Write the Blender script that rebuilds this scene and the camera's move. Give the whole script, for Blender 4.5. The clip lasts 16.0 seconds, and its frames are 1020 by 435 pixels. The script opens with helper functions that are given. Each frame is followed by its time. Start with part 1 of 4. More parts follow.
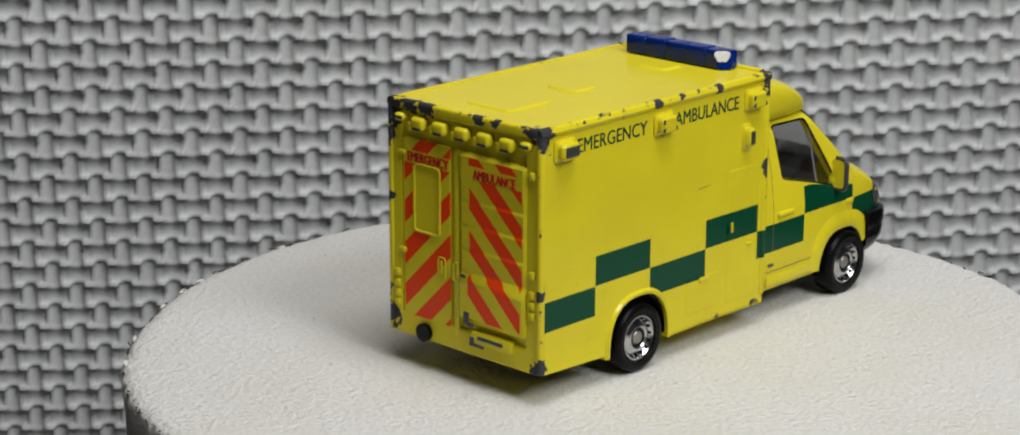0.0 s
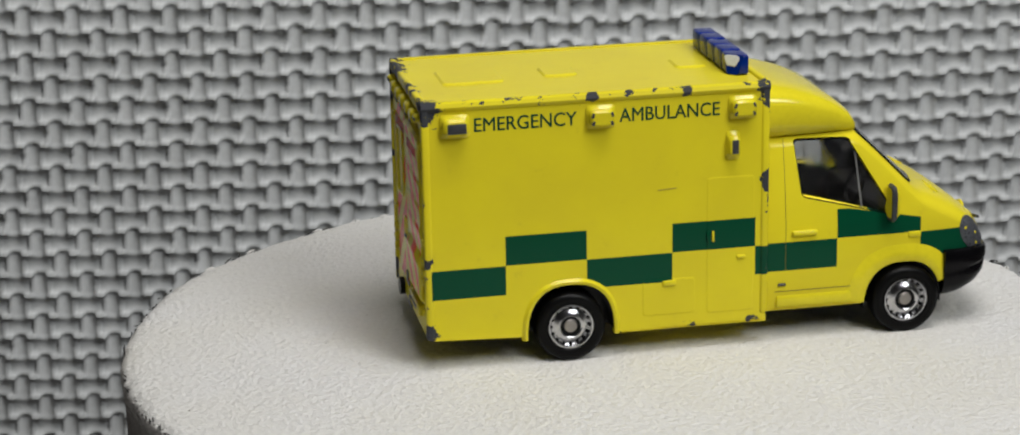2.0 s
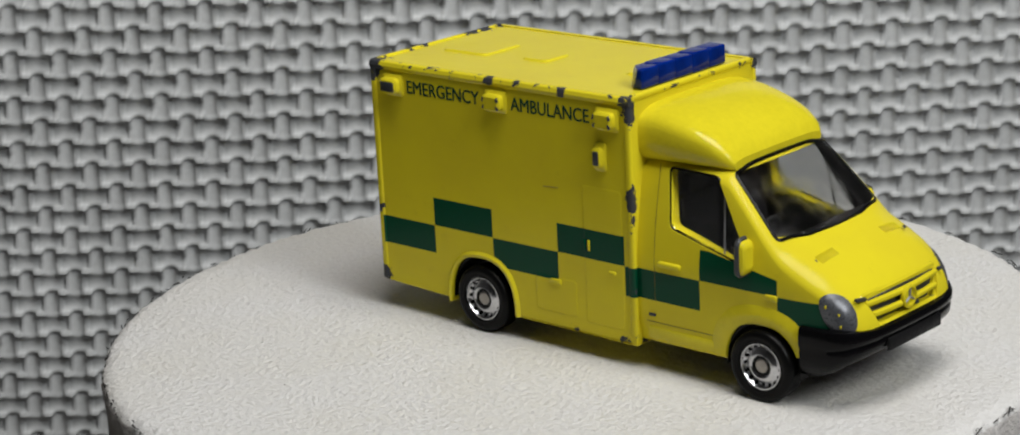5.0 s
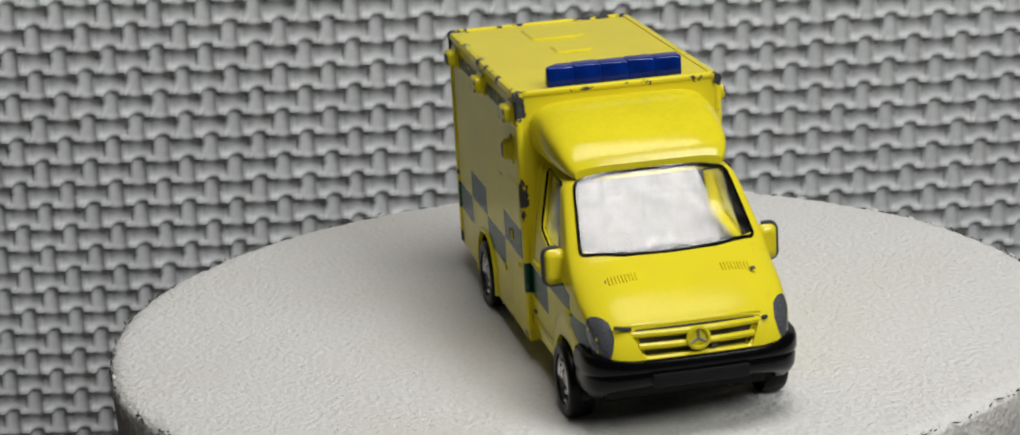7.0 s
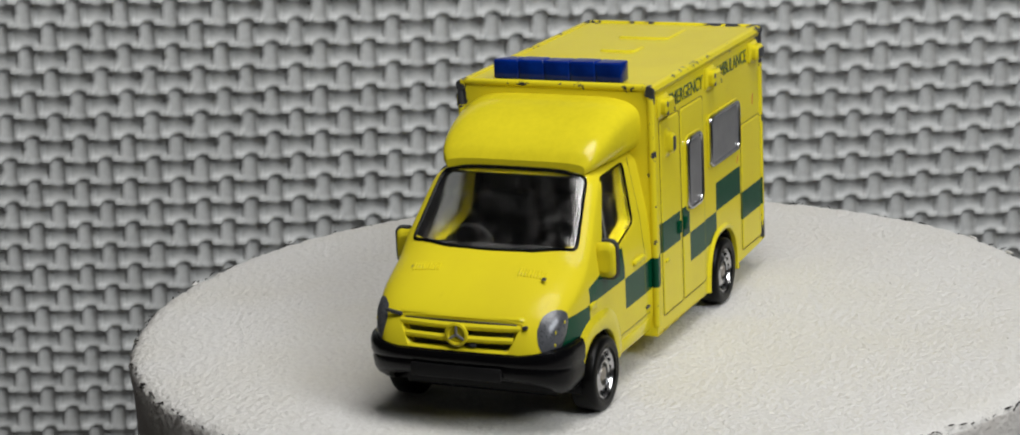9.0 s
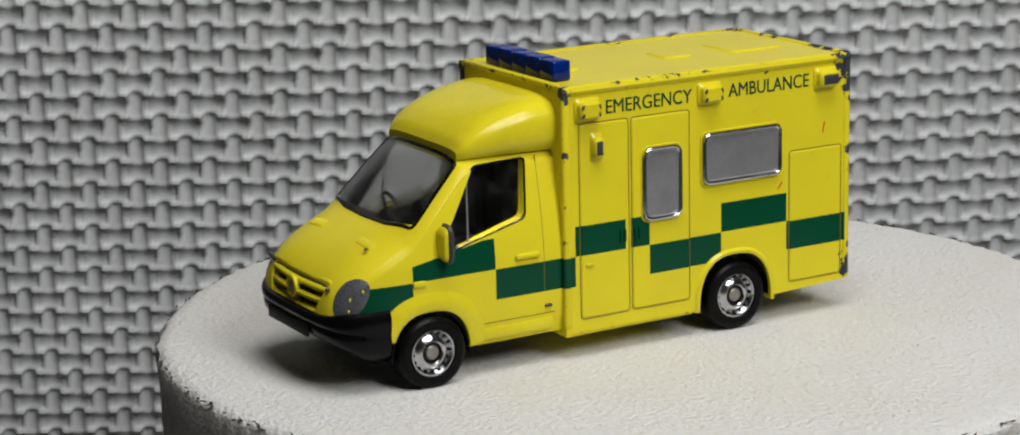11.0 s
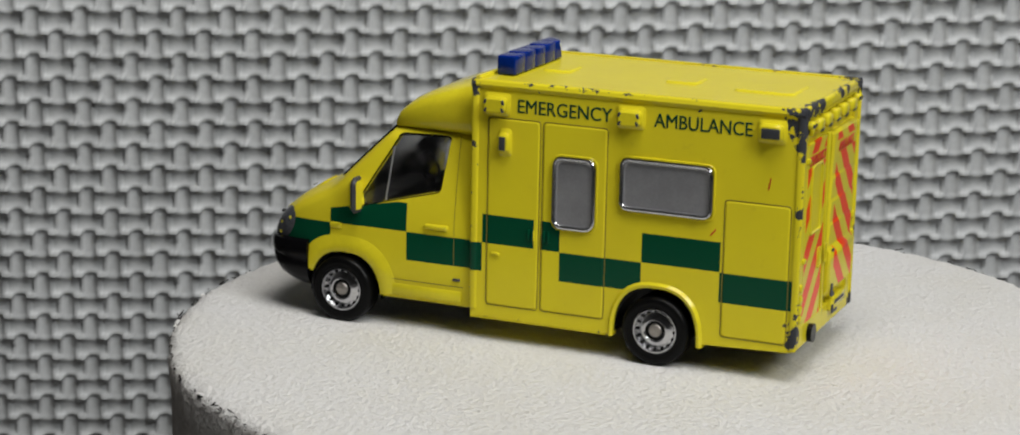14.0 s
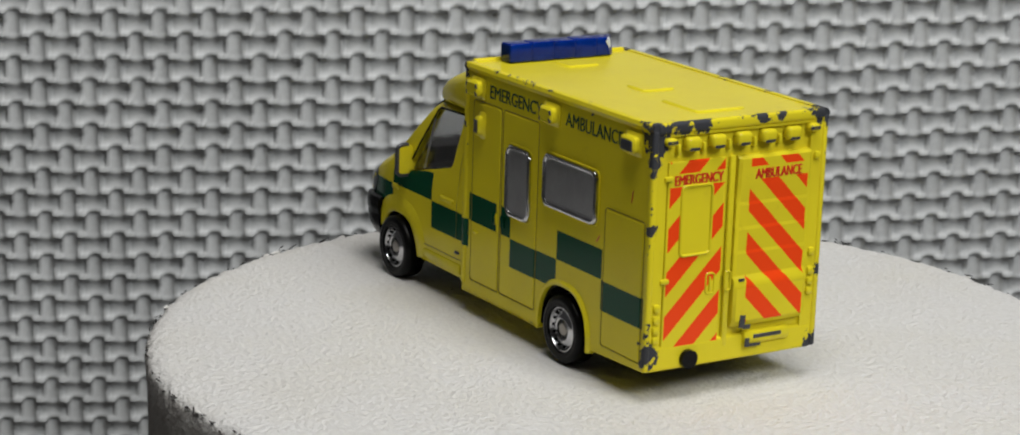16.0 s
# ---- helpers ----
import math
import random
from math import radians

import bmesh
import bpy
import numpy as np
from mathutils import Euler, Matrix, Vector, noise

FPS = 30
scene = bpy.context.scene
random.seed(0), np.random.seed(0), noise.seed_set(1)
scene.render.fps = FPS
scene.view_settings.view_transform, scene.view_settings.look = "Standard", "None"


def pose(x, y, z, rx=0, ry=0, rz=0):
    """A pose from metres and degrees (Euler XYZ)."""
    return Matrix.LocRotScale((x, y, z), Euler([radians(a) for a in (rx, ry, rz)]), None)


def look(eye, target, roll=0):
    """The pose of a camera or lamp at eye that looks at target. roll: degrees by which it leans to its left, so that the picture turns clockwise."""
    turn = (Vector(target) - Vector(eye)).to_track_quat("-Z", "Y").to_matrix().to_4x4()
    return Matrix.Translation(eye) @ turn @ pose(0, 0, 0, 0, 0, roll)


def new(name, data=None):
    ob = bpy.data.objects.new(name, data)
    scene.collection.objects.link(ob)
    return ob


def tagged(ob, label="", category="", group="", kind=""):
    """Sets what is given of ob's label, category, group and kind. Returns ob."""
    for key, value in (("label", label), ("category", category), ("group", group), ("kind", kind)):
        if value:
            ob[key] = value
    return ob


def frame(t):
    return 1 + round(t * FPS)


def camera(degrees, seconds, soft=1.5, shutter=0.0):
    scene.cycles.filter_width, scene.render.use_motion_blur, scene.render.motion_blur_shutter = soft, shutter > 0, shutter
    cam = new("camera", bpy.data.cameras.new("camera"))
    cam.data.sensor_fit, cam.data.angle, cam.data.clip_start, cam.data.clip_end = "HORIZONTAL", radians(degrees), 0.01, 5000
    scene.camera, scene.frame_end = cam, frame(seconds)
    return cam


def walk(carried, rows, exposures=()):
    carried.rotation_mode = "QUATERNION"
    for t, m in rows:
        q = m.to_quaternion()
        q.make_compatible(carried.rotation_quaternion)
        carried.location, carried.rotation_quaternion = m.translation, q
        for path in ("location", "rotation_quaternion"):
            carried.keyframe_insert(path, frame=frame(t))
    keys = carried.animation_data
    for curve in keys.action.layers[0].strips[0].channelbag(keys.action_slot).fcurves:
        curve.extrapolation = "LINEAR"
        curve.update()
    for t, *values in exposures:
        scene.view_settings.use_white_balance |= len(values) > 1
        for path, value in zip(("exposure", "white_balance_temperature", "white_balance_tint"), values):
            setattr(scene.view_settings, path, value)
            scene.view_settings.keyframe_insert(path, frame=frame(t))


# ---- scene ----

# A toy ambulance turns on a white foam disc before a grey embossed foam mat.
MM = 0.001
cam = camera(25.29, 16.0, soft=1.8)
walk(cam, [
    (0.0, pose(0.00030, -0.3063, 0.09736, 75.13, 0.85, 2.26)),
    (0.5, pose(0.00024, -0.3063, 0.09738, 75.07, 0.96, 2.31)),
    (1.0, pose(0.00014, -0.3063, 0.09748, 75.06, 1.04, 2.37)),
    (1.5, pose(0.00000, -0.3063, 0.09767, 74.83, 1.02, 2.32)),
    (2.0, pose(-0.00009, -0.3063, 0.09788, 74.78, 1.00, 2.40)),
    (2.5, pose(-0.00008, -0.3063, 0.09804, 74.76, 0.91, 2.11)),
    (3.0, pose(-0.00006, -0.3063, 0.09812, 74.72, 0.94, 2.00)),
    (3.5, pose(-0.00011, -0.3063, 0.09815, 74.70, 1.05, 2.12)),
    (4.0, pose(-0.00021, -0.3063, 0.09824, 74.70, 1.06, 2.05)),
    (4.5, pose(-0.00028, -0.3063, 0.09846, 74.62, 1.20, 2.00)),
    (5.0, pose(-0.00033, -0.3063, 0.09876, 74.53, 1.31, 1.94)),
    (5.5, pose(-0.00038, -0.3063, 0.09906, 74.45, 1.40, 1.89)),
    (6.0, pose(-0.00043, -0.3063, 0.09936, 74.38, 1.48, 1.85)),
    (6.5, pose(-0.00042, -0.3063, 0.09958, 74.32, 1.58, 1.92)),
    (7.0, pose(-0.00032, -0.3063, 0.09970, 74.29, 1.52, 1.86)),
    (7.5, pose(-0.00016, -0.3063, 0.09973, 74.30, 1.41, 1.95)),
    (8.0, pose(-0.00007, -0.3063, 0.09963, 74.33, 1.40, 2.18)),
    (8.5, pose(-0.00008, -0.3063, 0.09937, 74.39, 1.32, 2.24)),
    (9.0, pose(-0.00033, -0.3063, 0.09905, 74.44, 1.09, 2.35)),
    (9.5, pose(-0.00080, -0.3063, 0.09882, 74.49, 1.06, 2.38)),
    (10.0, pose(-0.00145, -0.3063, 0.09865, 74.53, 0.98, 2.38)),
    (10.5, pose(-0.00209, -0.3063, 0.09849, 74.58, 0.89, 2.35)),
    (11.0, pose(-0.00273, -0.3063, 0.09832, 74.63, 0.79, 2.32)),
    (11.5, pose(-0.00323, -0.3063, 0.09825, 74.66, 0.75, 2.27)),
    (12.0, pose(-0.00355, -0.3063, 0.09833, 74.72, 0.54, 2.39)),
    (12.5, pose(-0.00374, -0.3063, 0.09852, 74.77, 0.60, 2.27)),
    (13.0, pose(-0.00388, -0.3063, 0.09871, 74.77, 0.41, 2.34)),
    (13.5, pose(-0.00390, -0.3063, 0.09886, 74.83, 0.25, 2.21)),
    (14.0, pose(-0.00353, -0.3063, 0.09890, 74.85, 0.01, 2.33)),
    (14.5, pose(-0.00297, -0.3063, 0.09883, 74.86, -0.11, 2.27)),
    (15.0, pose(-0.00259, -0.3063, 0.09871, 74.87, -0.23, 2.08)),
    (15.5, pose(-0.00270, -0.3063, 0.09864, 74.88, -0.08, 2.00)),
    (16.0, pose(-0.00290, -0.3063, 0.09861, 74.92, 0.04, 1.94)),
])

# ---- light ----
world = bpy.data.worlds.new("room_air")
scene.world = world
world.use_nodes = True
world.node_tree.nodes["Background"].inputs[0].default_value = (0.9, 0.95, 1.0, 1)
world.node_tree.nodes["Background"].inputs[1].default_value = 0.25


def area_lamp(name, eye, target, size, watts, colour):
    data = bpy.data.lights.new(name, "AREA")
    data.shape, data.size, data.energy, data.color = "DISK", size, watts, colour
    ob = new(name, data)
    ob.matrix_world = look(eye, target)
    return ob


area_lamp("overhead_lamp", (0.05, -0.12, 0.42), (0.01, 0.02, 0), 0.25, 1.4, (1.0, 0.975, 0.95))
# unseen fill, added to brighten the toy's near sides and fade the mat leftwards
area_lamp("front_right_fill", (0.47, -0.53, 0.60), (0, 0, 0), 0.36, 4.7, (0.97, 0.985, 1.0))
scene.view_settings.exposure = -0.06


# ---- materials ----
def material(name, base=(0.5, 0.5, 0.5), rough=0.5, metal=0.0):
    mat = bpy.data.materials.new(name)
    mat.use_nodes = True
    nt = mat.node_tree
    bsdf = nt.nodes["Principled BSDF"]
    bsdf.inputs["Base Color"].default_value = (*base, 1)
    bsdf.inputs["Roughness"].default_value = rough
    bsdf.inputs["Metallic"].default_value = metal
    return mat, nt, bsdf


def put(nt, socket, value):
    if isinstance(value, bpy.types.NodeSocket):
        nt.links.new(value, socket)
    else:
        socket.default_value = value


def calc(nt, op, a, b=0.0, c=0.0):
    node = nt.nodes.new("ShaderNodeMath")
    node.operation = op
    for k, v in enumerate((a, b, c)):
        put(nt, node.inputs[k], v)
    return node.outputs[0]


def blend(nt, fac, a, b):
    node = nt.nodes.new("ShaderNodeMix")
    node.data_type = "RGBA"
    put(nt, node.inputs[0], fac)
    put(nt, node.inputs[6], a)
    put(nt, node.inputs[7], b)
    return node.outputs[2]


def millimetres(nt):
    """The object's own coordinates, in millimetres: the vector and its three numbers."""
    co = nt.nodes.new("ShaderNodeTexCoord")
    mul = nt.nodes.new("ShaderNodeVectorMath")
    mul.operation = "SCALE"
    nt.links.new(co.outputs["Object"], mul.inputs[0])
    mul.inputs["Scale"].default_value = 1000
    sep = nt.nodes.new("ShaderNodeSeparateXYZ")
    nt.links.new(mul.outputs[0], sep.inputs[0])
    return mul.outputs[0], sep.outputs[0], sep.outputs[1], sep.outputs[2]


def grain(nt, vec, scale, detail=3.0, rough=0.55):
    node = nt.nodes.new("ShaderNodeTexNoise")
    nt.links.new(vec, node.inputs["Vector"])
    node.inputs["Scale"].default_value = scale
    node.inputs["Detail"].default_value = detail
    node.inputs["Roughness"].default_value = rough
    return node.outputs[0]


def ramp(nt, value, lo, hi, a=0.0, b=1.0):
    node = nt.nodes.new("ShaderNodeMapRange")
    put(nt, node.inputs[0], value)
    for k, v in enumerate((lo, hi, a, b)):
        node.inputs[k + 1].default_value = v
    return node.outputs[0]


def relief(nt, bsdf, height, strength, distance):
    node = nt.nodes.new("ShaderNodeBump")
    node.inputs["Strength"].default_value = strength
    node.inputs["Distance"].default_value = distance
    nt.links.new(height, node.inputs["Height"])
    nt.links.new(node.outputs[0], bsdf.inputs["Normal"])


def between(nt, v, lo, hi):
    return calc(nt, "MULTIPLY", calc(nt, "GREATER_THAN", v, lo), calc(nt, "LESS_THAN", v, hi))


YELLOW = (0.72, 0.615, 0.02, 1)
GREEN = (0.0015, 0.056, 0.025, 1)
RED = (0.86, 0.062, 0.008, 1)
BARE = (0.045, 0.047, 0.053, 1)
# where the paint has come off in larger flakes: centre and radius, millimetres
FLAKES = [(-19.3, -13.6, 35.8, 2.2), (-19.3, 13.6, 34.2, 2.4), (-19.3, 13.6, 31.2, 1.2), (-19.4, 9.5, 35.9, 1.6),
          (-19.4, 6.5, 36.0, 1.5), (-19.4, -3.0, 36.0, 1.0), (-19.4, -6.0, 36.1, 0.8), (27.4, -13.7, 35.4, 1.5),
          (27.4, -13.7, 22.5, 1.3), (27.4, -13.6, 33.4, 0.9), (3.2, -13.9, 35.8, 0.9), (15.8, -13.9, 35.8, 0.8),
          (-19.4, -13.6, 4.5, 1.6), (-19.4, 13.6, 6.0, 1.7), (27.4, 13.7, 35.4, 1.2), (-19.4, -13.6, 14.5, 0.8),
          (-19.4, 13.6, 22.5, 0.9)]


def paint(name, flakes=True):
    """Yellow enamel with the green check band, the red rear stripes and flakes of bare metal."""
    mat, nt, bsdf = material(name, rough=0.22)
    vec, x, y, z = millimetres(nt)
    steps = 0.0
    for edge in (-8.7, 2.3, 14.05, 25.6, 37.4, 49.4):
        steps = calc(nt, "ADD", steps, calc(nt, "GREATER_THAN", x, edge))
    odd = calc(nt, "MODULO", steps, 2.0)
    low = calc(nt, "ADD", 9.36, calc(nt, "MULTIPLY", odd, 4.08))
    drop = calc(nt, "MULTIPLY", calc(nt, "MAXIMUM", 0.0, calc(nt, "SUBTRACT", x, 39.0)), calc(nt, "MULTIPLY", odd, 0.19))
    high = calc(nt, "SUBTRACT", calc(nt, "ADD", low, 4.04), drop)
    band = calc(nt, "MULTIPLY", calc(nt, "GREATER_THAN", z, low), calc(nt, "LESS_THAN", z, high))
    side = calc(nt, "GREATER_THAN", calc(nt, "ABSOLUTE", y), calc(nt, "SUBTRACT", 12.9, calc(nt, "MULTIPLY", calc(nt, "GREATER_THAN", x, 27.0), 2.6)))
    band = calc(nt, "MULTIPLY", band, calc(nt, "MULTIPLY", side, between(nt, x, -18.7, 59.0)))
    gap = calc(nt, "MULTIPLY", between(nt, x, 16.95, 17.85), calc(nt, "GREATER_THAN", y, 0.0))
    band = calc(nt, "MULTIPLY", band, calc(nt, "SUBTRACT", 1.0, gap))
    rear = calc(nt, "LESS_THAN", x, -19.0)
    area_l = calc(nt, "MULTIPLY", between(nt, y, 2.35, 10.9), between(nt, z, 6.7, 31.2))
    area_r = calc(nt, "MULTIPLY", between(nt, y, -10.7, -1.4), between(nt, z, 8.8, 30.6))
    run_l = calc(nt, "FLOORED_MODULO", calc(nt, "DIVIDE", calc(nt, "SUBTRACT", 27.55, calc(nt, "ADD", z, y)), 5.8), 1.0)
    run_r = calc(nt, "FLOORED_MODULO", calc(nt, "DIVIDE", calc(nt, "SUBTRACT", 28.0, calc(nt, "SUBTRACT", z, y)), 5.75), 1.0)
    red = calc(nt, "ADD", calc(nt, "MULTIPLY", area_l, calc(nt, "LESS_THAN", run_l, 0.55)),
               calc(nt, "MULTIPLY", area_r, calc(nt, "LESS_THAN", run_r, 0.51)))
    red = calc(nt, "MULTIPLY", red, calc(nt, "MULTIPLY", rear, calc(nt, "SUBTRACT", 1.0, between(nt, z, 27.8, 29.5))))
    pane = calc(nt, "MULTIPLY", between(nt, y, 4.2, 9.0), between(nt, z, 18.6, 27.9))
    red = calc(nt, "MULTIPLY", red, calc(nt, "SUBTRACT", 1.0, pane))
    mottled = ramp(nt, grain(nt, vec, 0.09, 4), 0.35, 0.65)
    col = blend(nt, mottled, YELLOW, (0.68, 0.57, 0.022, 1))
    dirt = ramp(nt, grain(nt, vec, 0.35, 5, 0.7), 0.62, 0.8, 0.0, 0.35)
    col = blend(nt, dirt, col, (0.42, 0.32, 0.03, 1))
    col = blend(nt, band, col, GREEN)
    col = blend(nt, red, col, RED)
    if flakes:
        ragged = grain(nt, vec, 0.75, 4, 0.65)
        dx = calc(nt, "MINIMUM", calc(nt, "ABSOLUTE", calc(nt, "ADD", x, 19.4)), calc(nt, "ABSOLUTE", calc(nt, "SUBTRACT", x, 27.4)))
        dy = calc(nt, "ABSOLUTE", calc(nt, "SUBTRACT", 13.7, calc(nt, "ABSOLUTE", y)))
        dz = calc(nt, "MINIMUM", calc(nt, "ABSOLUTE", calc(nt, "SUBTRACT", z, 36.0)), calc(nt, "ABSOLUTE", calc(nt, "SUBTRACT", z, 3.0)))
        total = calc(nt, "ADD", calc(nt, "ADD", dx, dy), dz)
        edge = calc(nt, "SUBTRACT", total, calc(nt, "MAXIMUM", dx, calc(nt, "MAXIMUM", dy, dz)))
        bare = calc(nt, "GREATER_THAN", calc(nt, "SUBTRACT", grain(nt, vec, 0.42, 5, 0.7), calc(nt, "MULTIPLY", edge, 0.09)), 0.575)
        for a, b, c, r in FLAKES:
            far = nt.nodes.new("ShaderNodeVectorMath")
            far.operation = "DISTANCE"
            nt.links.new(vec, far.inputs[0])
            far.inputs[1].default_value = (a, b, c)
            reach = calc(nt, "ADD", far.outputs["Value"], calc(nt, "MULTIPLY", ramp(nt, ragged, 0.3, 0.7, -1, 1), 0.75 * r))
            bare = calc(nt, "MAXIMUM", bare, calc(nt, "LESS_THAN", reach, r))
        col = blend(nt, bare, col, BARE)
        nt.links.new(ramp(nt, bare, 0, 1, 0.24, 0.5), bsdf.inputs["Roughness"])
        height = calc(nt, "SUBTRACT", calc(nt, "MULTIPLY", grain(nt, vec, 0.16, 3), 0.6), bare)
    else:
        height = calc(nt, "MULTIPLY", grain(nt, vec, 0.16, 3), 0.6)
    nt.links.new(col, bsdf.inputs["Base Color"])
    relief(nt, bsdf, height, 0.35, 0.00015)
    bsdf.inputs["Specular IOR Level"].default_value = 0.13
    bsdf.inputs["Coat Weight"].default_value = 0.03
    bsdf.inputs["Coat Roughness"].default_value = 0.08
    return mat


def plain(name, base, rough, metal=0.0, spread=0.25, scale=0.5, bump=0.1, gloss=0.5):
    """One surface with grain at two scales, sized in millimetres."""
    mat, nt, bsdf = material(name, base, rough, metal)
    vec, *_ = millimetres(nt)
    fine, broad = grain(nt, vec, scale * 4, 4), grain(nt, vec, scale * 0.4, 3)
    tone = ramp(nt, calc(nt, "ADD", calc(nt, "MULTIPLY", fine, 0.4), calc(nt, "MULTIPLY", broad, 0.6)), 0.35, 0.65)
    dark = tuple(v * (1 - spread) for v in base)
    nt.links.new(blend(nt, tone, (*dark, 1), (*base, 1)), bsdf.inputs["Base Color"])
    nt.links.new(ramp(nt, fine, 0.3, 0.7, rough * 0.8, min(1, rough * 1.2)), bsdf.inputs["Roughness"])
    bsdf.inputs["Specular IOR Level"].default_value = gloss
    if bump:
        relief(nt, bsdf, fine, bump, 0.0002)
    return mat


PAINT = paint("yellow_enamel")
PAINT_CAB = paint("yellow_enamel_cab", flakes=False)
BLACK = plain("black_plastic", (0.003, 0.003, 0.0035), 0.22, spread=0.2, gloss=0.14)
RUBBER = plain("black_tyre_plastic", (0.003, 0.003, 0.003), 0.35, spread=0.3, gloss=0.12)
CHROME = plain("worn_chrome", (0.62, 0.62, 0.64), 0.16, 1.0, 0.35, 1.2, 0.15)
STEEL = plain("dull_axle_end", (0.42, 0.39, 0.36), 0.45, 1.0, 0.3, 1.5)
CASTING = plain("bare_grey_casting", (0.055, 0.058, 0.064), 0.45, 0.2, 0.3, 1.0)
SILVER = plain("silver_window_plastic", (0.34, 0.34, 0.35), 0.38, 0.55, 0.22, 0.8)
LAMP = plain("grey_headlamp_lens", (0.11, 0.116, 0.128), 0.3, 0.3, 0.3, 0.8)
SCUFF = plain("faint_brown_scuff", (0.42, 0.32, 0.03), 0.6)
# darkened yellow: the shade of a panel groove, put into the colour
SEAM_SHADE = plain("shaded_panel_groove", (0.26, 0.2, 0.016), 0.6, spread=0.5)
INSIDE = plain("dark_cab_interior", (0.009, 0.009, 0.0095), 0.5, gloss=0.2)
GREEN_INK = plain("green_lettering", GREEN[:3], 0.35, bump=0)
RED_INK = plain("red_lettering", (0.62, 0.02, 0.01), 0.35, bump=0)
WHITE_CHIP = plain("white_broken_plastic", (0.75, 0.78, 0.8), 0.5)


def blue_plastic():
    mat, nt, bsdf = material("blue_clear_plastic", (0.002, 0.02, 0.2), 0.12)
    vec, *_ = millimetres(nt)
    tone = ramp(nt, grain(nt, vec, 0.5, 3), 0.3, 0.7)
    nt.links.new(blend(nt, tone, (0.001, 0.012, 0.13, 1), (0.0015, 0.022, 0.22, 1)), bsdf.inputs["Base Color"])
    bsdf.inputs["Specular IOR Level"].default_value = 0.3
    return mat


def smoked_glass():
    mat, nt, bsdf = material("smoked_clear_plastic", (0.9, 0.9, 0.89), 0.05)
    bsdf.inputs["Transmission Weight"].default_value = 1.0
    bsdf.inputs["IOR"].default_value = 1.5
    bsdf.inputs["Coat Weight"].default_value = 0.1
    bsdf.inputs["Coat Roughness"].default_value = 0.05
    vec, *_ = millimetres(nt)
    nt.links.new(ramp(nt, grain(nt, vec, 0.5, 4), 0.38, 0.66, 0.03, 0.22), bsdf.inputs["Roughness"])
    relief(nt, bsdf, grain(nt, vec, 0.12, 3, 0.5), 0.12, 0.0006)
    return mat


BLUE = blue_plastic()
GLASS = smoked_glass()


def foam_sheet():
    """White moulded foam: soft dimples, a faint warm stain, torn dark crumbs along the cut rim."""
    mat, nt, bsdf = material("white_foam", (0.8, 0.8, 0.78), 0.85)
    vec, x, y, z = millimetres(nt)
    cells = nt.nodes.new("ShaderNodeTexVoronoi")
    nt.links.new(vec, cells.inputs["Vector"])
    cells.inputs["Scale"].default_value = 1.0
    fine = grain(nt, vec, 1.25, 5, 0.7)
    stain = ramp(nt, grain(nt, vec, 0.035, 4), 0.4, 0.7)
    col = blend(nt, stain, (0.74, 0.735, 0.715, 1), (0.71, 0.695, 0.64, 1))
    col = blend(nt, ramp(nt, fine, 0.38, 0.58, 0.3, 0.0), col, (0.53, 0.52, 0.49, 1))
    rad = calc(nt, "SQRT", calc(nt, "ADD", calc(nt, "MULTIPLY", x, x), calc(nt, "MULTIPLY", y, y)))
    rim = calc(nt, "MULTIPLY", between(nt, rad, 65.6, 69.0), between(nt, z, -1.5, -0.45))
    crumb = calc(nt, "MULTIPLY", rim, calc(nt, "GREATER_THAN", grain(nt, vec, 1.6, 5, 0.75), 0.63))
    # below the rim the side wall turns a patchy grey-brown
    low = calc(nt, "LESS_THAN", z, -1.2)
    wall_tone = calc(nt, "MULTIPLY", low, ramp(nt, grain(nt, vec, 0.12, 5, 0.7), 0.35, 0.7, 0.1, 0.6))
    col = blend(nt, wall_tone, col, (0.36, 0.32, 0.29, 1))
    col = blend(nt, crumb, col, (0.03, 0.028, 0.026, 1))
    speck = calc(nt, "GREATER_THAN", grain(nt, vec, 0.55, 2), 0.77)
    col = blend(nt, speck, col, (0.12, 0.1, 0.08, 1))
    nt.links.new(col, bsdf.inputs["Base Color"])
    height = calc(nt, "ADD", calc(nt, "MULTIPLY", cells.outputs[0], 0.5), fine)
    relief(nt, bsdf, height, 0.8, 0.0006)
    return mat


FOAM = foam_sheet()
MAT_GREY = plain("grey_embossed_foam", (0.575, 0.59, 0.585), 0.6, spread=0.16, scale=0.25, bump=0.12)
WALLPAINT = plain("plain_room_paint", (0.55, 0.545, 0.53), 0.9, scale=0.002, bump=0)
DESK = plain("dark_desk_board", (0.10, 0.09, 0.085), 0.6, scale=0.05, bump=0)


# ---- building helpers ----
def mesh_from(name, bm, mat, smooth=True):
    bmesh.ops.recalc_face_normals(bm, faces=bm.faces)
    bmesh.ops.scale(bm, vec=(MM, MM, MM), verts=bm.verts)
    me = bpy.data.meshes.new(name)
    bm.to_mesh(me)
    bm.free()
    me.materials.append(mat)
    if smooth:
        me.set_sharp_from_angle(angle=radians(38))
        me.polygons.foreach_set("use_smooth", [len(p.vertices) < 7 and p.area < 2.5e-5 for p in me.polygons])
    return me


